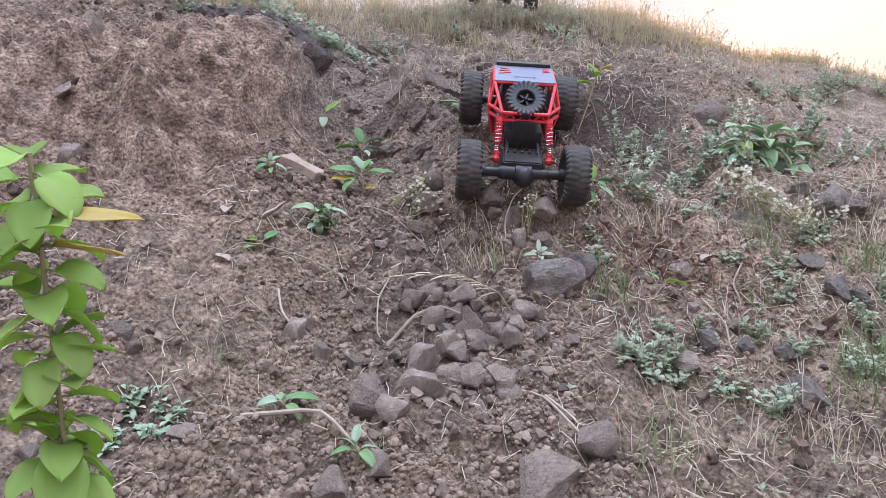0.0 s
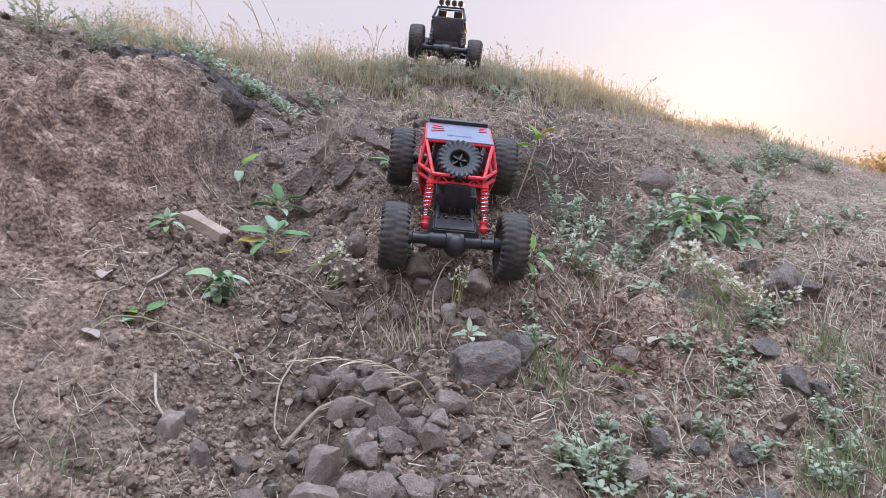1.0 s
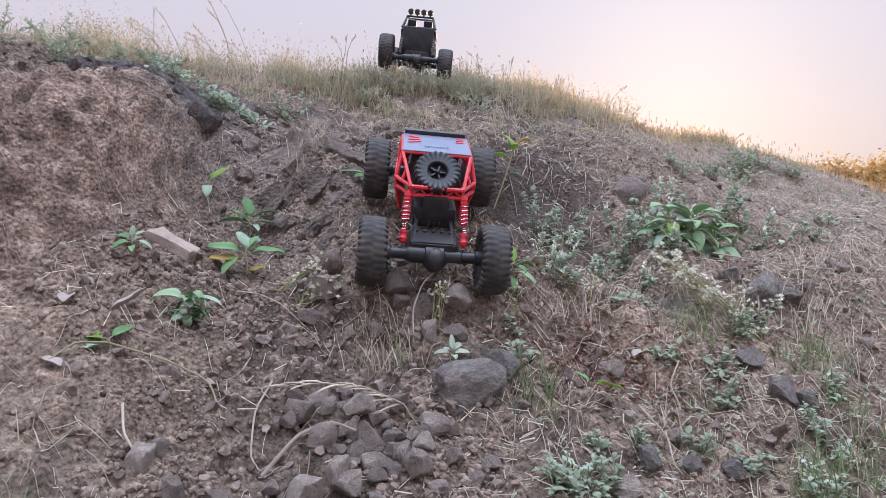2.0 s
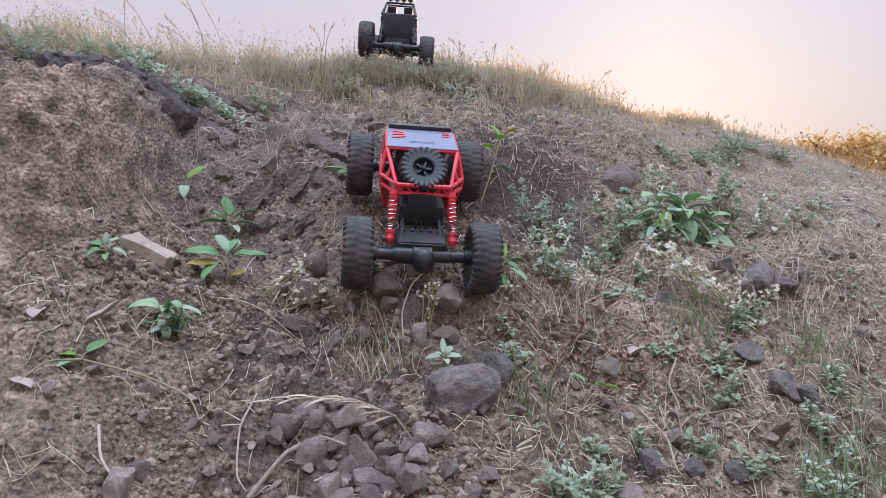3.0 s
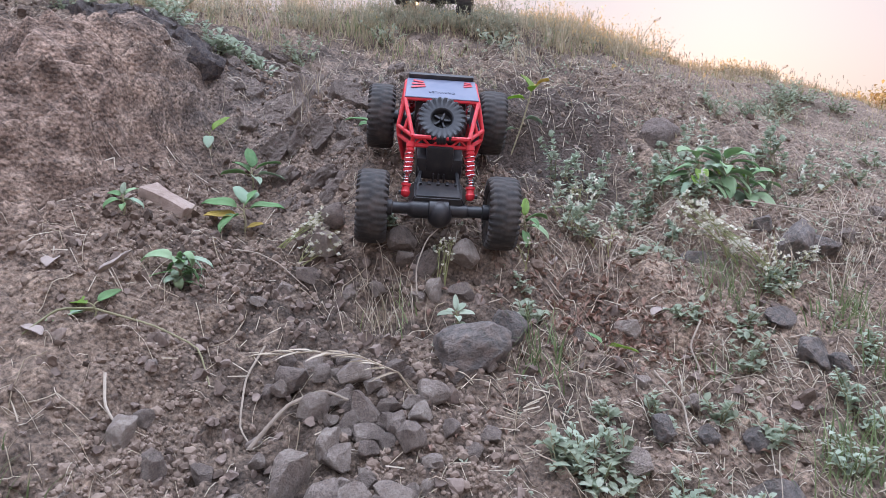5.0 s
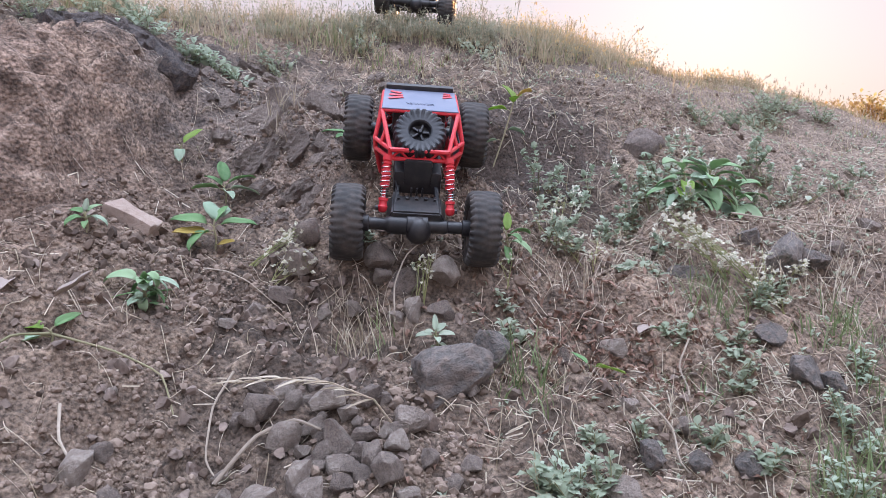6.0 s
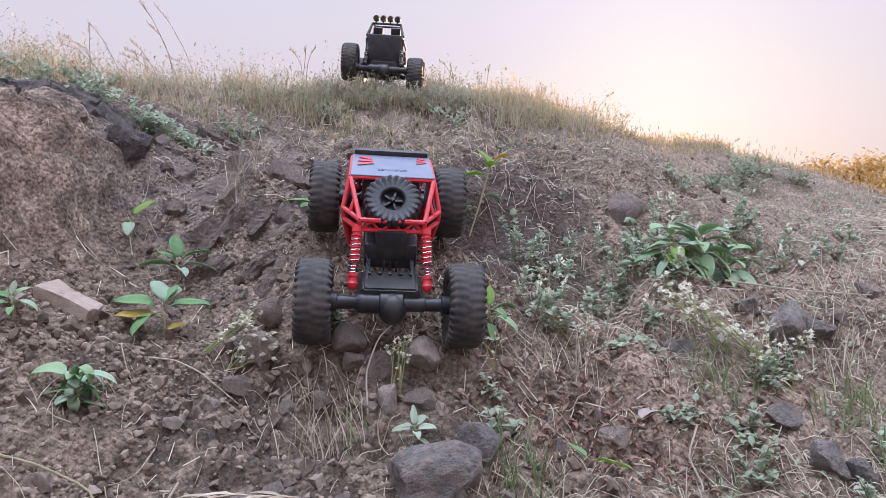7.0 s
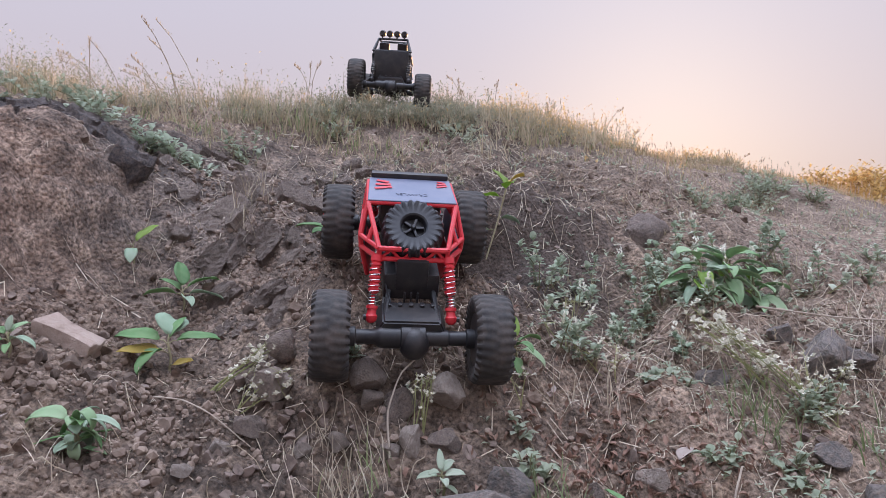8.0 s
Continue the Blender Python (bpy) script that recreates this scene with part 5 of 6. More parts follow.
def sprig(x, y, r, h, stems, label, seed=0, group="woolly herbs", leaf=0.0105, tips=0.22):
    """Upright stalks with whorls of small felted leaves, thickest at the tip."""
    rnd = random.Random(seed * 31 + int(x * 1000) * 7 + int(y * 1000))
    pl = empty("herb", Matrix.Translation((x, y, stand(x, y))))
    bm, s, f = bmesh.new(), Soup(), Soup()
    for k in range(stems):
        az, out = rnd.uniform(0, math.tau), r * math.sqrt(rnd.random())
        ox, oy = math.cos(az) * out, math.sin(az) * out
        foot = Vector((ox * 0.35, oy * 0.35, stand(x + ox * 0.35, y + oy * 0.35) - stand(x, y) - 0.002))
        top = Vector((ox, oy, stand(x + ox, y + oy) - stand(x, y) + h * rnd.uniform(0.4, 1.1)))
        mid = foot.lerp(top, 0.5) + Vector((rnd.gauss(0, 0.12), rnd.gauss(0, 0.12), 0.1)) * h
        add_tube(bm, [foot, mid, top], 0.0008, 4, 0.0005)
        nodes = max(2, int((top - foot).length / 0.0105))
        for j in range(nodes + 1):
            q = 0.2 + 0.8 * j / nodes
            if q < 0.45 and rnd.random() < 0.45:
                continue
            p = foot.lerp(mid, q * 2) if q < 0.5 else mid.lerp(top, q * 2 - 1)
            for i in range(rnd.randint(4, 6) if j < nodes else 9):
                ln = leaf * rnd.uniform(0.65, 1.2) * (1.1 - 0.25 * q)
                s.add(*leaf_points(p + Vector((0, 0, rnd.gauss(0, 0.0012))), rnd.uniform(0, 360), rnd.uniform(5, 55) if j < nodes else rnd.uniform(25, 85), ln, ln * rnd.uniform(0.65, 0.85), 0.6, 0.35, 3))
        if rnd.random() < tips:
            for j in range(12):
                p = top + Vector((rnd.gauss(0, 0.002), rnd.gauss(0, 0.002), 0.0012 * j))
                f.add(*leaf_points(p, rnd.uniform(0, 360), rnd.uniform(20, 80), 0.0055, 0.0034, 0.3, 0.6, 2))
    tagged(part("stalk", bm, STALK, pl), kind="stuff")
    tagged(part("foliage", s.mesh("foliage", WOOLTIP, True), None, pl), kind="stuff")
    if f.n:
        tagged(part("blossom", f.mesh("blossom", BLOSSOM, True), None, pl, "pale woolly flower tips"), kind="stuff")
    return tagged(pl, label, "herb", group)


for x, y, r, h, n in ((0.272, 1.172, 0.03, 0.06, 8), (0.305, 1.15, 0.03, 0.05, 6), (0.35, 1.1, 0.035, 0.042, 7), (0.385, 1.14, 0.04, 0.05, 9), (0.33, 1.19, 0.035, 0.045, 7), (0.262, 1.027, 0.035, 0.05, 9), (0.285, 1.0, 0.03, 0.045, 7), (0.425, 1.16, 0.035, 0.045, 8),
                      (0.42, 1.206, 0.04, 0.05, 10), (0.46, 1.24, 0.04, 0.05, 10), (0.51, 1.25, 0.04, 0.05, 9), (0.555, 1.19, 0.035, 0.045, 9), (0.6, 1.22, 0.04, 0.045, 9), (0.575, 1.255, 0.04, 0.05, 9), (0.62, 1.18, 0.035, 0.04, 8), (0.43, 1.11, 0.03, 0.035, 6), (0.41, 1.07, 0.025, 0.028, 4)):
    sprig(x, y, r, h * 0.9, max(3, int(n * 0.75)), "felted grey-green herb with pale woolly tips", 3)
for x, y, r, h, n in ((0.202, 0.69, 0.028, 0.026, 12), (0.231, 0.685, 0.028, 0.024, 12), (0.252, 0.7, 0.024, 0.028, 10), (0.294, 0.757, 0.018, 0.018, 7), (0.352, 0.769, 0.02, 0.026, 8), (0.416, 0.878, 0.03, 0.022, 11), (0.361, 0.885, 0.024, 0.02, 8),
                      (0.405, 0.838, 0.024, 0.024, 9), (0.393, 0.75, 0.024, 0.026, 9), (0.25, 0.75, 0.018, 0.018, 6)):
    herb(x, y, r, h, n, WOOL, seed=9)
for x, y, r, h, n in ((-0.22, 0.543, 0.022, 0.014, 8), (-0.189, 0.536, 0.02, 0.012, 7), (-0.214, 0.495, 0.02, 0.014, 7), (-0.186, 0.508, 0.018, 0.012, 6), (0.223, 0.703, 0.03, 0.028, 12), (0.3, 0.68, 0.026, 0.024, 9), (0.34, 0.66, 0.03, 0.03, 10),
                      (0.44, 0.72, 0.03, 0.035, 11), (0.48, 0.78, 0.03, 0.03, 10), (0.53, 0.86, 0.028, 0.028, 9)):
    herb(x, y, r, h, n, "low blue-green herb creeping on crumbly soil", PALELEAF if x < 0 else WOOLTIP, seed=12, leaf=0.009)
for x, y, r, h, n in ((0.06, 0.95, 0.014, 0.014, 5), (0.335, 0.98, 0.016, 0.014, 6), (0.37, 0.99, 0.02, 0.016, 7), (0.2, 0.86, 0.014, 0.03, 6), (0.195, 0.9, 0.012, 0.018, 5), (0.44, 1.09, 0.026, 0.022, 9), (0.5, 0.97, 0.03, 0.03, 10), (0.47, 0.95, 0.026, 0.026, 9),
                      (0.7, 1.2, 0.03, 0.03, 8), (0.78, 1.3, 0.03, 0.03, 8), (0.65, 1.45, 0.04, 0.04, 9), (0.56, 1.38, 0.03, 0.035, 8)):
    herb(x, y, r, h, n, WOOL, seed=15)
for x, y, r, h, n in ((-0.249, 1.362, 0.05, 0.045, 14), (-0.205, 1.35, 0.045, 0.035, 12), (-0.307, 1.36, 0.05, 0.05, 13), (-0.16, 1.33, 0.035, 0.03, 8), (-0.36, 1.47, 0.06, 0.06, 14), (-0.44, 1.5, 0.06, 0.06, 14), (-0.5, 1.42, 0.06, 0.06, 12), (-0.56, 1.52, 0.07, 0.1, 14), (-0.64, 1.45, 0.07, 0.1, 14), (-0.13, 1.5, 0.05, 0.05, 9), (0.0, 1.62, 0.05, 0.05, 9), (0.22, 1.6, 0.05, 0.045, 9),
                      (0.8, 1.66, 0.06, 0.05, 14), (0.88, 1.74, 0.06, 0.045, 13), (0.75, 1.6, 0.05, 0.04, 10), (0.83, 1.71, 0.06, 0.055, 14), (0.93, 1.7, 0.05, 0.045, 10)):
    herb(x, y, r, h, n, "spreading green herb below the crest", GREYLEAF if x > 0.5 else (WOOLTIP if y < 1.4 else GREYLEAF), leaf=0.014 if y < 1.4 else 0.011, seed=21)


def spray(x, y, stems, label, seed, lean=(0, 0), head=0.0035, heads=7, group="flower sprays", spread=0.4):
    """Thin stalks that carry small pale heads; a head is a tuft of tiny petals."""
    rnd = random.Random(seed)
    pl = empty("flower_spray", Matrix.Translation((x, y, stand(x, y) - 0.002)))
    bm, f = bmesh.new(), Soup()
    for h in stems:
        d = Vector((lean[0] + rnd.gauss(0, spread), lean[1] + rnd.gauss(0, spread), 1)).normalized()
        pts = [Vector((rnd.gauss(0, 0.004), rnd.gauss(0, 0.004), 0))]
        for k in range(5):
            pts.append(pts[-1] + (d + Vector((lean[0], lean[1], -0.15)) * 0.12 * k).normalized() * h / 5)
        add_tube(bm, pts, 0.0008, 4, 0.0004)
        for k in range(heads):
            p = pts[-1].lerp(pts[-2 - k % 4], rnd.uniform(0, 0.95)) + Vector((rnd.gauss(0, 0.006), rnd.gauss(0, 0.006), rnd.gauss(0, 0.004)))
            add_tube(bm, [p, pts[-2].lerp(pts[-1], 0.4)], 0.00025, 3)
            for j in range(7):
                f.add(*leaf_points(p, rnd.uniform(0, 360), rnd.uniform(0, 90), head * rnd.uniform(0.7, 1.05), head * 0.8, 0.4, 0.5, 2))
    tagged(part("stalk", bm, GREENSTALK, pl), kind="stuff")
    tagged(part("blossom", f.mesh("blossom", BLOSSOM, True), None, pl, "whitish papery flower heads"), kind="stuff")
    return tagged(pl, label, "wildflower", group)


spray(-0.06, 0.935, (0.06, 0.055, 0.07, 0.05), "sprawling stalks with small white flower heads", 1, (0.7, 0.0), 0.005, 8)
spray(-0.035, 0.925, (0.045, 0.05, 0.035, 0.06), "sprawling stalks with small white flower heads", 2, (0.5, 0.1), 0.005, 8)
spray(0.113, 0.9, (0.052, 0.048, 0.05, 0.044, 0.055), "upright dry stalks with grey seed heads before the crawler", 3, (0.05, 0), 0.0032, 5, spread=0.12)
CREAM = "tall spray of cream flower heads arching over the slope"
spray(0.49, 0.965, (0.12, 0.11, 0.125, 0.1, 0.115, 0.09), CREAM, 4, (-0.75, 0.35), 0.006, 10, spread=0.22)
spray(0.45, 1.0, (0.1, 0.09, 0.095, 0.08), CREAM, 5, (-0.6, 0.25), 0.006, 9, spread=0.25)
spray(0.49, 0.985, (0.05, 0.055, 0.04, 0.05), CREAM, 6, (-0.1, -0.2), 0.0045, 5, spread=0.4)
spray(0.5, 0.95, (0.045, 0.05, 0.04), CREAM, 16, (-0.2, -0.1), 0.0045, 5, spread=0.4)
spray(0.27, 1.04, (0.055, 0.06, 0.05), "spray of pale flower heads on thin stalks", 7, (0.1, -0.1), 0.0034, 7)
spray(0.3, 0.985, (0.04, 0.045, 0.035), "spray of pale flower heads on thin stalks", 8, (0.1, -0.2), 0.0034, 7)
spray(0.2, 0.93, (0.03, 0.035), "spray of pale flower heads on thin stalks", 9, (0, 0), 0.003, 5)
spray(0.53, 1.0, (0.02, 0.024, 0.018), "fluffy pale seed tuft beside the dark rocks", 10, (0.6, -0.2), 0.005, 8)


def blade(s, base, az, length, width, bend, el=78.0, segs=4):
    """One grass blade: a tapering strip folded along its middle."""
    p, pts = Vector(base), []
    a = radians(az)
    side = Vector((-math.sin(a), math.cos(a), 0))
    for i in range(segs + 1):
        q = i / segs
        e = radians(el) - bend * q
        w = width * 0.5 * (1 - q) ** 0.7 + 0.0001
        n = Vector((-math.cos(a) * math.sin(e), -math.sin(a) * math.sin(e), math.cos(e)))
        pts += [p - side * w, p - n * w * 0.4, p + side * w]
        p = p + Vector((math.cos(a) * math.cos(e), math.sin(a) * math.cos(e), math.sin(e))) * (length / segs)
    s.add(pts, [(r * 3 + c, r * 3 + c + 1, r * 3 + c + 4, r * 3 + c + 3) for r in range(segs) for c in range(2)])
    return p


def tuft(x, y, n, h, mat, label, r=0.012, seed=0, width=0.0014, bend=0.9, group="grass tufts"):
    rnd = random.Random(seed + n)
    s = Soup()
    for k in range(n):
        ox, oy = rnd.gauss(0, r), rnd.gauss(0, r)
        blade(s, (x + ox, y + oy, stand(x + ox, y + oy) - 0.003), rnd.uniform(0, 360), h * rnd.uniform(0.5, 1.15), width * rnd.uniform(0.7, 1.3), bend * rnd.uniform(0.3, 1.5), rnd.uniform(55, 88))
    return tagged(new("grass_tuft", s.mesh("grass_tuft", mat, True)), label, "grass", group, "stuff")


GREEN_TUFT, DRY_TUFT = "tuft of thin green grass blades", "tuft of bleached dry grass"
for k, (x, y, n, h) in enumerate(((0.199, 0.815, 30, 0.05), (0.212, 0.567, 26, 0.05), (0.235, 0.58, 16, 0.04), (0.416, 0.934, 36, 0.05), (0.523, 0.902, 46, 0.045), (0.56, 0.93, 40, 0.045), (0.45, 0.72, 40, 0.06), (0.49, 0.75, 40, 0.06), (0.42, 0.68, 30, 0.06), (0.53, 0.81, 36, 0.05), (0.36, 0.83, 18, 0.035), (0.44, 0.98, 30, 0.045), (-0.165, 0.6, 22, 0.034), (0.07, 0.872, 16, 0.045), (0.2, 0.79, 18, 0.035))):
    tuft(x, y, n, h, GRASS, GREEN_TUFT, 0.016, 50 + k)
for k, (x, y, n, h) in enumerate(((0.218, 0.82, 34, 0.03), (0.24, 0.83, 26, 0.028), (-0.064, 1.187, 30, 0.06), (-0.084, 1.175, 20, 0.04), (0.066, 0.874, 34, 0.055), (0.05, 0.86, 26, 0.05), (-0.152, 0.823, 14, 0.045), (0.33, 0.80, 16, 0.05), (-0.13, 0.64, 9, 0.03), (-0.1, 0.62, 8, 0.03), (0.5, 1.0, 30, 0.06), (0.56, 0.98, 34, 0.05), (0.6, 1.02, 34, 0.045),
                                  (0.31, 0.62, 24, 0.05), (0.37, 0.64, 30, 0.05), (0.28, 0.95, 24, 0.045), (0.23, 0.96, 20, 0.04), (0.64, 1.1, 22, 0.04), (0.7, 1.15, 22, 0.04), (-0.19, 0.62, 10, 0.035), (-0.21, 0.585, 10, 0.035), (0.62, 0.96, 20, 0.04), (0.58, 0.9, 20, 0.04))):
    tuft(x, y, n, h, STRAW, DRY_TUFT, 0.018, 90 + k, 0.001, 0.8)

# grass of the crest and the upper slope: uncountable
rg = np.random.default_rng(31)
crest_grass, green_grass, heads = Soup(), Soup(), Soup()
gx = rg.uniform(-1.0, 1.5, 50000)
gedge = 1.93 + 0.42 * np.maximum(0.0, gx - 0.25)
gy = gedge + 0.12 - np.abs(rg.normal(0, 1, 50000)) * np.where(gx < 0.45, 0.33, 0.42)
gclump = patchy(gx, gy, 0.07, 33, 0.0) * patchy(gx, gy, 0.2, 34, 0.25)
clear = (np.abs(gx - bx) < 0.08) & (np.abs(gy - by) < 0.05)
keep = (gy > np.where(gx < 0.03, 1.5 + 0.12 * grain(gx, gy, 0.09, 35), np.where(gx < 0.42, 1.37 + 0.05 * grain(gx, gy, 0.06, 36), 1.22))) & ~clear & (rg.uniform(0, 1, 50000) < np.where(gx > 0.45, 0.14, np.where(gx < 0.05, 0.12, 0.12)) + 1.0 * gclump)
gz = lie(gx, gy)
for x, y, edge, clump, z in zip(gx[keep], gy[keep], gedge[keep], gclump[keep], gz[keep]):
    tall = (0.5 if x > 0.55 else 0.72 if x > 0.17 else (0.95 if x < 0 else 0.9)) * (0.35 + 0.65 * min(1, max(0, (y - edge + 0.45) / 0.4)))
    ln = rg.uniform(0.02, 0.07) * tall * (0.6 + 0.9 * clump)
    pick = rg.uniform()
    top = blade(green_grass if pick < (0.1 if x > 0.17 else 0.3) else crest_grass, (x, y, z - 0.004), rg.uniform(0, 360), ln, rg.uniform(0.0012, 0.0028), rg.uniform(0.1, 1.3), rg.uniform(58, 90), 3)
    if pick > 0.9:
        for j in range(6):
            q = top - Vector((0, 0, 0.002 * j))
            heads.add(*leaf_points(q, rg.uniform(0, 360), 55, 0.0045, 0.002, 0.3, 0.5, 2))
for k in range(3400):
    x = rg.uniform(0.15, 1.4)
    y = 1.96 + 0.42 * max(0.0, x - 0.25) + rg.normal(0, 0.045)
    if rg.uniform() > 0.15 + 1.2 * float(patchy(x, y, 0.09, 37, 0.0)):
        continue
    blade(crest_grass, (x, y, float(lie(x, y)) - 0.003), rg.uniform(0, 360), rg.uniform(0.012, 0.042 if x < 0.8 else 0.028), rg.uniform(0.0012, 0.0026), rg.uniform(0.2, 1.8), rg.uniform(40, 90), 3)
for k in range(700):
    x, y = rg.uniform(0.3, 1.3), rg.uniform(0.95, 2.3)
    if rg.uniform() > 0.15 + float(patchy(x, y, 0.12, 36, 0.0)):
        continue
    top = blade(crest_grass, (x, y, stand(x, y) - 0.003), rg.uniform(0, 360), rg.uniform(0.015, 0.045), 0.0009, rg.uniform(0.0, 0.7), rg.uniform(60, 90), 3)
    for j in range(5):
        heads.add(*leaf_points(top - Vector((0, 0, 0.0022 * j)), rg.uniform(0, 360), 55, 0.0048, 0.0024, 0.3, 0.5, 2))
# bushy flowering weeds of the crest: uncountable
weed_leaf, weed_stem, weed_tip = Soup(), Soup(), Soup()


def crest_weed(x, y, h):
    foot = Vector((x, y, float(lie(x, y)) - 0.004))
    for k in range(3):
        az = rg.uniform(0, 360)
        top = blade(weed_stem, foot, az, h * rg.uniform(0.7, 1.1), 0.0019, rg.uniform(-0.2, 0.9), rg.uniform(58, 88), 3)
        for j in range(10):
            q = rg.uniform(0.2, 1.0)
            p = foot.lerp(top, q) + Vector((rg.normal(0, 0.025), rg.normal(0, 0.025), 0)) * h * q
            ln = rg.uniform(0.004, 0.0085)
            # upper leaves right of x 0.3 take the painted sun-gold
            (weed_tip if q > (0.7 if x > 0.3 else 0.99) else weed_leaf).add(*leaf_points(p, rg.uniform(0, 360), rg.uniform(-10, 75), ln, ln * 0.42, 0.5, 0.3, 2))


for k in range(2600):
    x = rg.uniform(-0.75, 0.62)
    y = 1.93 + 0.42 * max(0.0, x - 0.25) + 0.05 - abs(rg.normal(0, 0.24))
    if rg.uniform() > 0.05 + 1.1 * float(patchy(x, y, 0.08, 61, 0.0)) or (abs(x - bx) < 0.085 and abs(y - by) < 0.09) or (x < 0.0 and y < 1.6):
        continue
    crest_weed(x, y, rg.uniform(0.018, 0.052) * (1.25 if x < 0 else 1.0) * (0.45 + 1.2 * float(patchy(x, y, 0.05, 63, 0.0))))
for k in range(170):
    crest_weed(rg.uniform(-0.06, 0.26), rg.uniform(1.66, 1.745), rg.uniform(0.018, 0.042))
for k in range(110):
    crest_weed(rg.uniform(-0.02, 0.22), rg.uniform(1.74, 1.775), rg.uniform(0.022, 0.04))
for k in range(2300):
    x = 0.3 + 1.1 * rg.uniform() ** 1.6
    y = 1.96 + 0.42 * (x - 0.25) + rg.normal(0, 0.04)
    if rg.uniform() > 1.7 * float(patchy(x, y, 0.07, 62, 0.0)) - 0.35:
        continue
    crest_weed(x, y, rg.uniform(0.018, 0.042))
tagged(new("crest_weed_leaves", weed_leaf.mesh("crest_weed_leaves", WEEDLEAF, True)), "pale grey-green leaves of the bushy crest weeds", "weeds", kind="stuff")
tagged(new("crest_weed_stems", weed_stem.mesh("crest_weed_stems", DRYGRASS, True)), "thin dry stems of the bushy crest weeds", "weeds", kind="stuff")
tagged(new("crest_weed_tips", weed_tip.mesh("crest_weed_tips", SUNLITTIP, True)), "fluffy crest weed tips coloured gold for low sunlight", "weeds", kind="stuff")
tagged(new("crest_grass", crest_grass.mesh("crest_grass", DRYGRASS, True)), "bleached dry grass along the crest of the slope", "grass", kind="stuff")
tagged(new("crest_green_grass", green_grass.mesh("crest_green_grass", GRASS, True)), "thin green grass mixed into the crest", "grass", kind="stuff")
tagged(new("crest_seed_heads", heads.mesh("crest_seed_heads", STRAW, True)), "straw-coloured seed heads of the crest grass", "seed heads", kind="stuff")


def tall_grass(x, y, n, h, seed, r=0.03, lean=-0.1):
    rnd = random.Random(seed)
    pl = empty("tall_grass", Matrix.Translation((x, y, stand(x, y) - 0.004)))
    for k in range(n):
        foot = Vector((rnd.gauss(0, r), rnd.gauss(0, r * 0.6), 0))
        ln, d = h * rnd.uniform(0.65, 1.1), Vector((rnd.gauss(lean, 0.16), rnd.gauss(0, 0.1), 1)).normalized()
        bow = rnd.gauss(lean, 0.3 if x < 0.1 else 0.12)
        pts = [foot + d * ln * q + Vector((bow * ln * q ** 3, 0, -abs(bow) * 0.5 * ln * q ** 4)) for q in (0, 0.3, 0.55, 0.8, 1)]
        bm = bmesh.new()
        add_tube(bm, pts, 0.0009, 5, 0.0005)
        st = part("stem", bm, STRAW, pl)
        s = Soup()
        for j in range(14):
            p = pts[3].lerp(pts[4], 0.1 + 0.9 * j / 13)
            s.add(*leaf_points(p, rnd.uniform(0, 360), 60, 0.007, 0.0022, 0.2, 0.5, 2))
        part("seed_head", s.mesh("seed_head", STRAW, True), None, st)
        s = Soup()
        blade(s, pts[0], rnd.uniform(0, 360), ln * 0.5, 0.002, 0.9, 75)
        part("blade", s.mesh("blade", DRYGRASS, True), None, st)
    return tagged(pl, "tall dry grass stems with feathery seed heads", "grass", "tall grass on the crest")


for k, (x, y, n, h) in enumerate(((-0.29, 1.6, 6, 0.19), (-0.24, 1.62, 4, 0.2), (-0.06, 1.78, 3, 0.12), (0.2, 1.84, 3, 0.1), (0.27, 1.85, 3, 0.08), (0.5, 1.93, 3, 0.085), (0.62, 2.0, 2, 0.075), (1.05, 2.25, 2, 0.07), (1.2, 2.34, 3, 0.08), (1.3, 2.36, 3, 0.085), (-0.45, 1.7, 4, 0.12))):
    tall_grass(x, y, n, h, 200 + k, lean=-0.24 if x < -0.2 else -0.1 if x < 0.3 else 0.12)

# straw litter: uncountable
litter = Soup()


def straw(s, x, y, az, ln, r, lift, wave):
    pts, d = [], Vector((math.cos(az), math.sin(az), 0))
    n = Vector((-d.y, d.x, 0))
    for i in range(7):
        q = i / 6
        c = Vector((x, y, 0)) + d * (q - 0.5) * ln + n * wave * math.sin(q * 3.0) * ln
        c.z = stand(c.x, c.y) + lift * math.sin(math.pi * min(1, q * 0.9 + 0.05)) + r
        pts += [c + n * r, c + Vector((0, 0, r * 1.2)), c - n * r]
    s.add(pts, [(i * 3 + k, i * 3 + (k + 1) % 3, i * 3 + 3 + (k + 1) % 3, i * 3 + 3 + k) for i in range(6) for k in range(3)])


for k in range(12500):
    x, y = (rg.uniform(-0.6, 1.1), rg.uniform(0.42, 1.75)) if k < 11000 else (rg.uniform(0.22, 0.8), rg.uniform(0.5, 1.2))
    dens = float(patchy(x, y, 0.1, 44, 0.04)) * (0.25 if x < -0.2 else 1.0) * (1.0 if x > 0.15 or y > 1.15 else 0.5) * (0.45 if y > 1.25 and x > 0.4 else 1.0) * float(bare(x, y))
    if rg.uniform() > dens:
        continue
    straw(litter, x, y, rg.uniform(0, math.tau), 0.007 + 0.04 * rg.uniform() ** 2, rg.uniform(0.0002, 0.0005) * (1.15 if x > 0.22 else 1.0), rg.uniform(0.0005, 0.006), rg.normal(0, 0.09))
tagged(new("straw_litter", litter.mesh("straw_litter", STRAW, True)), "broken dry straw littering the slope", "straw", kind="stuff")

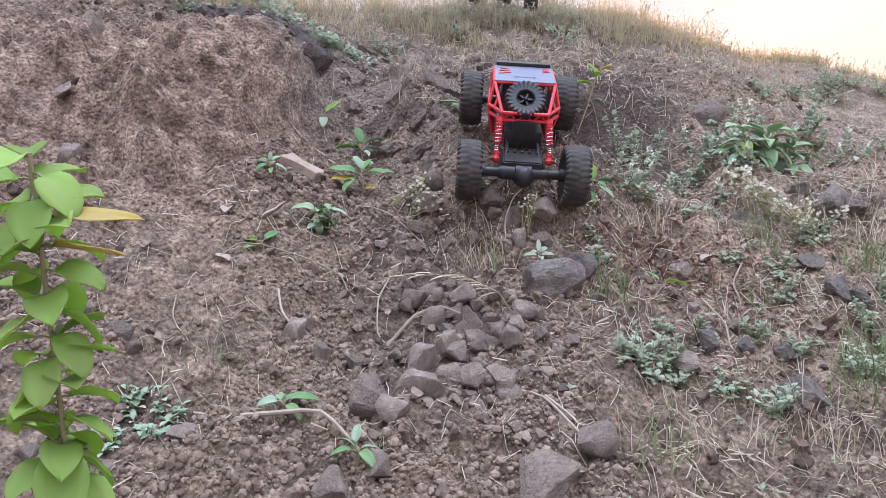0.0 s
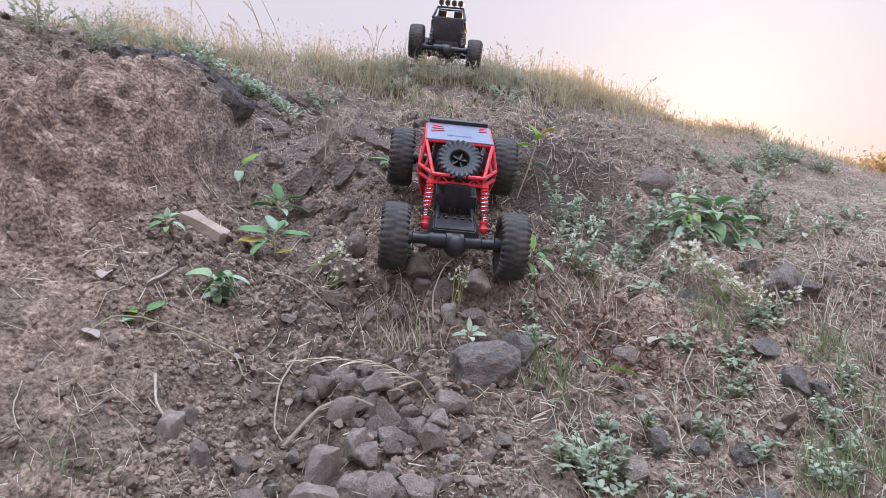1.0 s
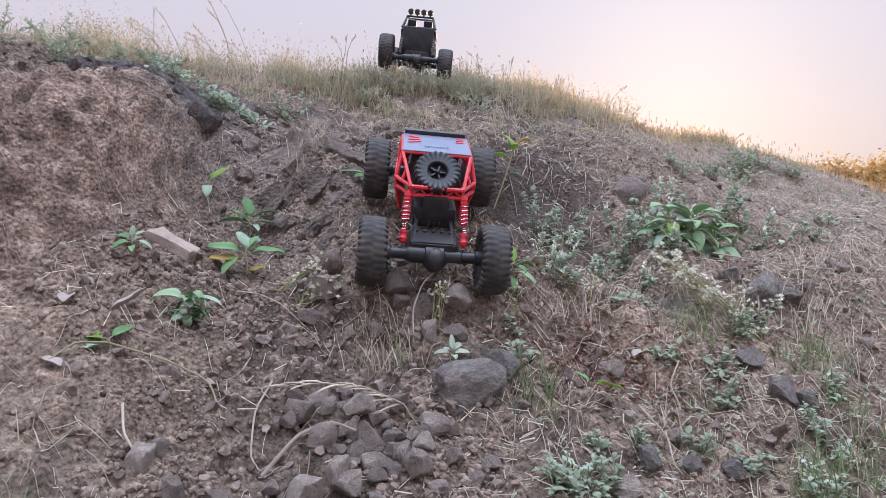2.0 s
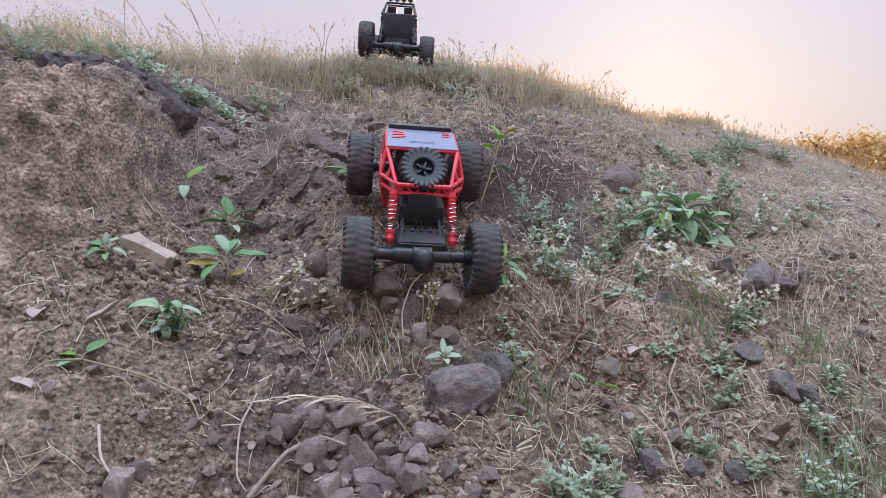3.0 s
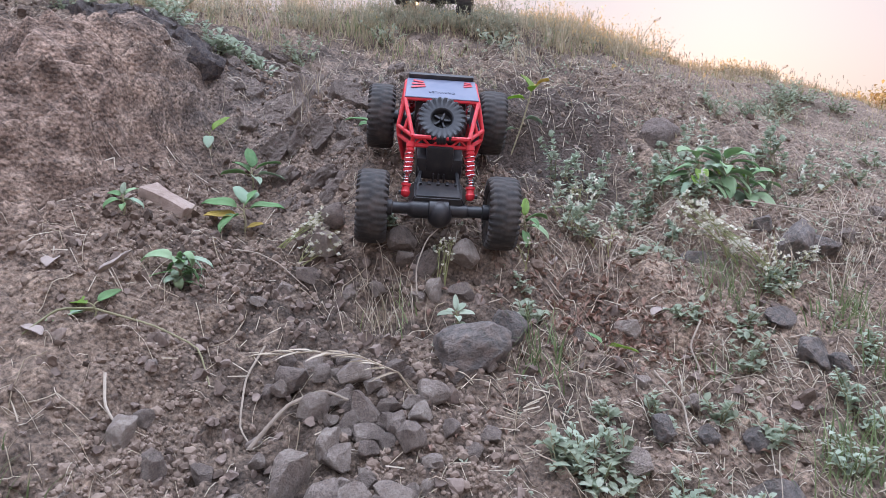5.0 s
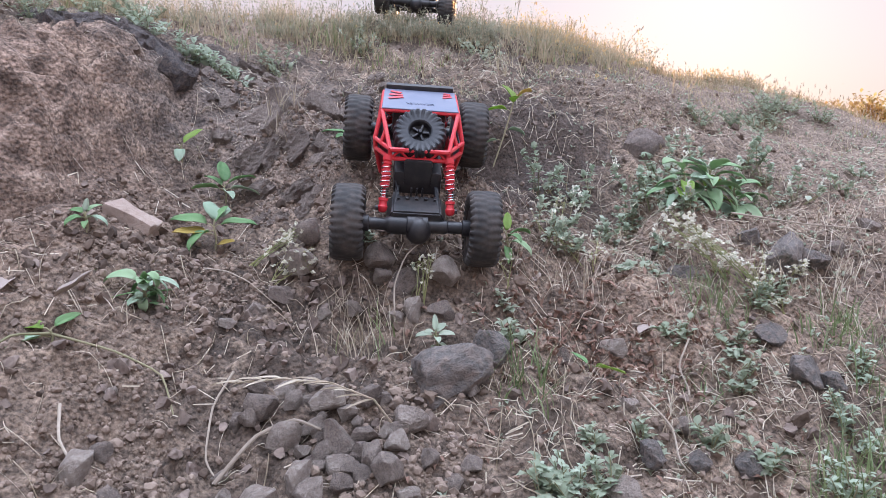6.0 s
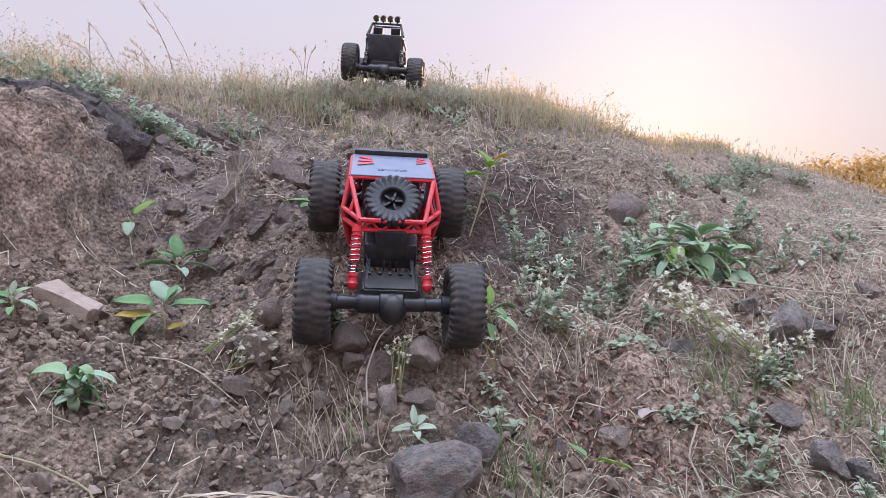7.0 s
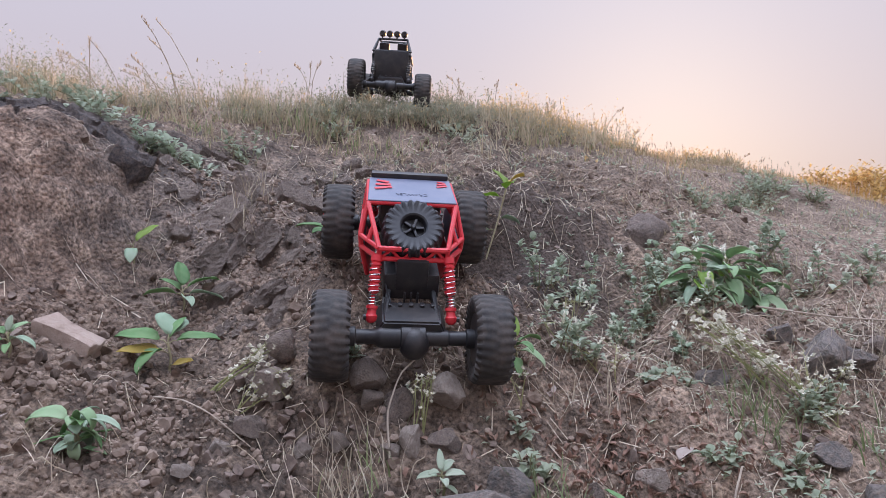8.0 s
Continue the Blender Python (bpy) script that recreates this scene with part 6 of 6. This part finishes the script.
roots = Soup()
for k in range(120):
    x, y = (rg.uniform(-0.3, 0.3), rg.uniform(0.5, 0.95)) if k % 3 else (rg.uniform(0.2, 0.7), rg.uniform(0.6, 1.15))
    straw(roots, x, y, rg.uniform(0, math.tau), rg.uniform(0.02, 0.055), rg.uniform(0.0003, 0.0007), rg.uniform(0.002, 0.01), rg.normal(0, 0.14))
tagged(new("root_litter", roots.mesh("root_litter", STRAW, True)), "bent bleached roots and stalks lying about", "straw", kind="stuff")

chaff = Soup()
for k in range(16000):
    x, y = rg.uniform(-0.5, 1.1), rg.uniform(0.45, 1.6)
    if rg.uniform() > float(patchy(x, y, 0.07, 46, 0.1)) * (0.25 if x < 0 else 0.45 + 0.7 * min(1, x)) * (0.4 if y > 1.25 and x > 0.4 else 1.0) * float(bare(x, y)):
        continue
    az, ln, r = rg.uniform(0, math.tau), rg.uniform(0.005, 0.02), rg.uniform(0.0002, 0.0006)
    d = Vector((math.cos(az), math.sin(az), 0)) * ln / 2
    n = Vector((-d.y, d.x, 0)).normalized() * r
    a, b = Vector((x, y, 0)) - d, Vector((x, y, 0)) + d
    a.z, b.z = stand(a.x, a.y) + 0.001 + rg.uniform(0, 0.004), stand(b.x, b.y) + 0.001 + rg.uniform(0, 0.004)
    up = Vector((0, 0, r * 1.6))
    chaff.add([a - n, a + n, a + up, b - n, b + n, b + up], [(0, 1, 4, 3), (1, 2, 5, 4), (2, 0, 3, 5), (0, 2, 1), (3, 4, 5)])
tagged(new("chaff", chaff.mesh("chaff", STRAW)), "short bleached straw chaff scattered over the soil", "straw", kind="stuff")

tiny = Soup()
for k in range(5200):
    x, y = rg.uniform(0.1, 1.1), rg.uniform(0.5, 1.7)
    if rg.uniform() > float(patchy(x, y, 0.08, 55, 0.0)) * (1.0 if x > 0.3 else 0.35):
        continue
    z = stand(x, y)
    for j in range(3):
        ln = rg.uniform(0.004, 0.009)
        tiny.add(*leaf_points((x, y, z + 0.001 * j), rg.uniform(0, 360), rg.uniform(10, 60), ln, ln * 0.5, 0.5, 0.3, 2))
tagged(new("tiny_weeds", tiny.mesh("tiny_weeds", GREYLEAF, True)), "tiny grey-green weeds between the stones", "weeds", kind="stuff")


def stick(name, pts, r, label, r_end=None, mat=None):
    bm = bmesh.new()
    run = [Vector((x, y, stand(x, y) + up)) for x, y, up in pts]
    fine = []
    for a, b in zip(run, run[1:]):
        fine += [a.lerp(b, q / 4) for q in range(4)]
    fine.append(run[-1])
    for k in range(1, len(fine) - 1):
        fine[k] = (fine[k - 1] + fine[k] * 2 + fine[k + 1]) / 4
    add_tube(bm, fine, r, 7, r_end or r * 0.6)
    return tagged(new(name, mesh_of(bm, name, mat or TWIG)), label, "twig", "dry twigs")


PALE = "pale curved twig lying over the stones"
stick("twig", [(-0.031, 0.695, 0.008), (-0.005, 0.715, 0.02), (0.02, 0.735, 0.022), (0.04, 0.73, 0.014)], 0.0018, PALE)
stick("twig", [(-0.145, 0.715, 0.004), (-0.135, 0.69, 0.01), (-0.115, 0.675, 0.003)], 0.0013, "pale hooked twig beside a stone")
stick("twig", [(-0.04, 0.79, 0.003), (-0.05, 0.76, 0.006), (-0.045, 0.72, 0.006), (-0.03, 0.705, 0.003)], 0.0011, "thin bent root on bare soil")
stick("twig", [(0.3, 0.79, 0.018), (0.322, 0.768, 0.016), (0.318, 0.742, 0.007), (0.337, 0.72, 0.003)], 0.001, "bleached grass stalk leaning over the soil", 0.0007)
stick("twig", [(0.368, 0.868, 0.018), (0.352, 0.85, 0.018), (0.358, 0.83, 0.008), (0.342, 0.812, 0.003)], 0.0009, "bleached grass stalk leaning over the soil", 0.0007)
stick("twig", [(0.08, 0.65, 0.002), (0.12, 0.62, 0.012), (0.15, 0.58, 0.004)], 0.0016, "forked pale twig on the soil")
stick("twig", [(0.12, 0.62, 0.012), (0.145, 0.61, 0.01), (0.165, 0.565, 0.004)], 0.0014, "forked pale twig on the soil")
stick("twig", [(0.5, 1.1, 0.01), (0.58, 1.08, 0.02), (0.66, 1.07, 0.012)], 0.0012, "long dry stalk bent over the slope")
stick("twig", [(-0.18, 0.776, 0.006), (-0.13, 0.778, 0.008), (-0.09, 0.77, 0.012), (-0.075, 0.745, 0.002)], 0.0011, "trailing runner of a creeping weed", mat=STALK)
stick("twig", [(-0.18, 0.776, 0.006), (-0.2, 0.755, 0.008), (-0.215, 0.73, 0.003)], 0.0013, "trailing runner of a creeping weed", mat=STALK)
stick("twig", [(-0.13, 0.545, 0.003), (-0.06, 0.545, 0.02), (-0.03, 0.53, 0.004)], 0.0022, "bent brown twig among weeds")
stick("twig", [(-0.1, 0.915, 0.004), (-0.075, 0.91, 0.012), (-0.05, 0.893, 0.016), (-0.02, 0.895, 0.004)], 0.0008, "bleached stalk lying below a weed")
stick("twig", [(0.09, 0.875, 0.004), (0.088, 0.895, 0.024), (0.1, 0.91, 0.04), (0.125, 0.92, 0.048)], 0.0009, "bent dry stalk standing by the stones")

# the drooping seed head across the gully
arch = empty("drooping_grass", Matrix.Translation((0.10, 0.745, stand(0.10, 0.745))))
run = [Vector((0, 0, -0.003)), Vector((-0.02, -0.012, 0.03)), Vector((-0.05, -0.02, 0.046)), Vector((-0.085, -0.022, 0.05)), Vector((-0.12, -0.02, 0.046))]
bm = bmesh.new()
add_tube(bm, run, 0.0009, 5, 0.0004)
arch_stem = part("stem", bm, STRAW, arch)
s = Soup()
for k in range(16):
    p = run[1].lerp(run[2], k / 5) if k < 5 else (run[2].lerp(run[3], (k - 5) / 5) if k < 10 else run[3].lerp(run[4], (k - 10) / 5))
    s.add(*leaf_points(p, 180 + rndp.gauss(0, 14), rndp.uniform(-12, 14), 0.024, 0.0042, 0.25, 0.5, 4))
part("seed_head", s.mesh("seed_head", STRAW, True), None, arch_stem, "long bleached awns")
tagged(arch, "drooping bleached grass head above the gully stones", "grass")

# reddish leaf litter: uncountable
REDLITTER = leafy("reddish_litter", [(0.2, (0.16, 0.085, 0.06)), (0.5, (0.27, 0.16, 0.115)), (0.85, (0.42, 0.29, 0.22))], 0.8, 0.1, 90, 0.3)
duff = Soup()
for k in range(1500):
    x, y = rg.normal(0.29, 0.06), rg.normal(0.885, 0.04)
    if k % 3 == 0:
        x, y = rg.uniform(0.1, 0.7), rg.uniform(0.7, 1.2)
    ln = rg.uniform(0.004, 0.011)
    duff.add(*leaf_points((x, y, stand(x, y) + 0.001), rg.uniform(0, 360), rg.uniform(-5, 60), ln, ln * rg.uniform(0.3, 0.6), rg.uniform(-1.4, 1.8), 0.9, 3))
tagged(new("leaf_litter", duff.mesh("leaf_litter", REDLITTER, True)), "crumpled reddish-brown dead leaves on the soil", "leaves", kind="stuff")

# dead leaves
for x, y, az, ln, w, droop in ((-0.187, 0.799, 20, 0.036, 0.018, -0.3), (-0.105, 0.93, 200, 0.024, 0.012, 0.3), (0.235, 0.96, 80, 0.026, 0.012, 0.3), (-0.225, 0.79, 100, 0.028, 0.014, 0.4), (-0.2, 0.73, 160, 0.022, 0.012, 0.2), (0.33, 0.9, 40, 0.024, 0.012, 0.3)):
    s = Soup()
    z = stand(x, y) + 0.003
    s.add(*leaf_points((x, y, z), az, 22, ln, w, droop, 0.5, 8))
    tagged(solid(new("dead_leaf", s.mesh("dead_leaf", DRYLEAF, True)), 0.0005), "curled grey-brown dead leaf on the soil", "leaf", "dead leaves")

# ---- trees on the far plain ----
# leaf colour made orange and pale to carry evening sun and haze
SUNLITFARLEAF = leafy("sunlit_tree_leaf", [(0.2, (0.42, 0.28, 0.1)), (0.5, (0.58, 0.4, 0.15)), (0.85, (0.7, 0.51, 0.22))], 0.7, 0.7, 4, 0.3)
BARK = worn("bark", [(0.3, (0.08, 0.06, 0.045)), (0.7, (0.2, 0.15, 0.11))], 0.9, 0, 6, 0.2, 0.8, 0.02)


def tree(az, dist, h, spread, seed):
    rnd = random.Random(seed)
    x, y = math.sin(radians(az)) * dist, math.cos(radians(az)) * dist
    t = empty("tree", Matrix.Translation((x, y, stand(x, y) - 0.05)))
    bm = bmesh.new()
    add_tube(bm, [(0, 0, 0), (0.08, 0, h * 0.25), (0, 0.1, h * 0.5)], 0.16, 9, 0.09)
    tips = []
    for k in range(9):
        a = k * 2.4
        b = Vector((0, 0.05, h * rnd.uniform(0.25, 0.5)))
        e = Vector((math.cos(a) * spread * rnd.uniform(0.4, 0.85), math.sin(a) * spread * rnd.uniform(0.4, 0.85), h * rnd.uniform(0.5, 0.9)))
        add_tube(bm, [b, b.lerp(e, 0.5) + Vector((0, 0, 0.15)), e], 0.06, 6, 0.02)
        tips.append(e)
    part("trunk", bm, BARK, t, "forked brown trunk")
    s = Soup()
    for k in range(3200):
        c = rnd.choice(tips)
        p = c + Vector((rnd.gauss(0, spread * 0.22), rnd.gauss(0, spread * 0.22), rnd.gauss(0, h * 0.09)))
        ln = rnd.uniform(0.14, 0.3)
        s.add(*leaf_points(p, rnd.uniform(0, 360), rnd.uniform(-40, 60), ln, ln * 0.55, 0.4, 0.2, 2))
    part("crown", s.mesh("crown", SUNLITFARLEAF, True), None, t)
    return tagged(t, "leafy far tree with evening sunlight in its leaf colour", "tree", "far trees")


for k, (az, dist, h) in enumerate(((28.8, 38, 2.5), (30.8, 36, 2.9), (33, 36, 3.2), (35.5, 40, 3.6), (38, 37, 3.4), (41, 42, 3.8), (44, 38, 3.5), (47.5, 44, 4.0), (51, 40, 3.6))):
    tree(az, dist, h, 1.7, 300 + k)
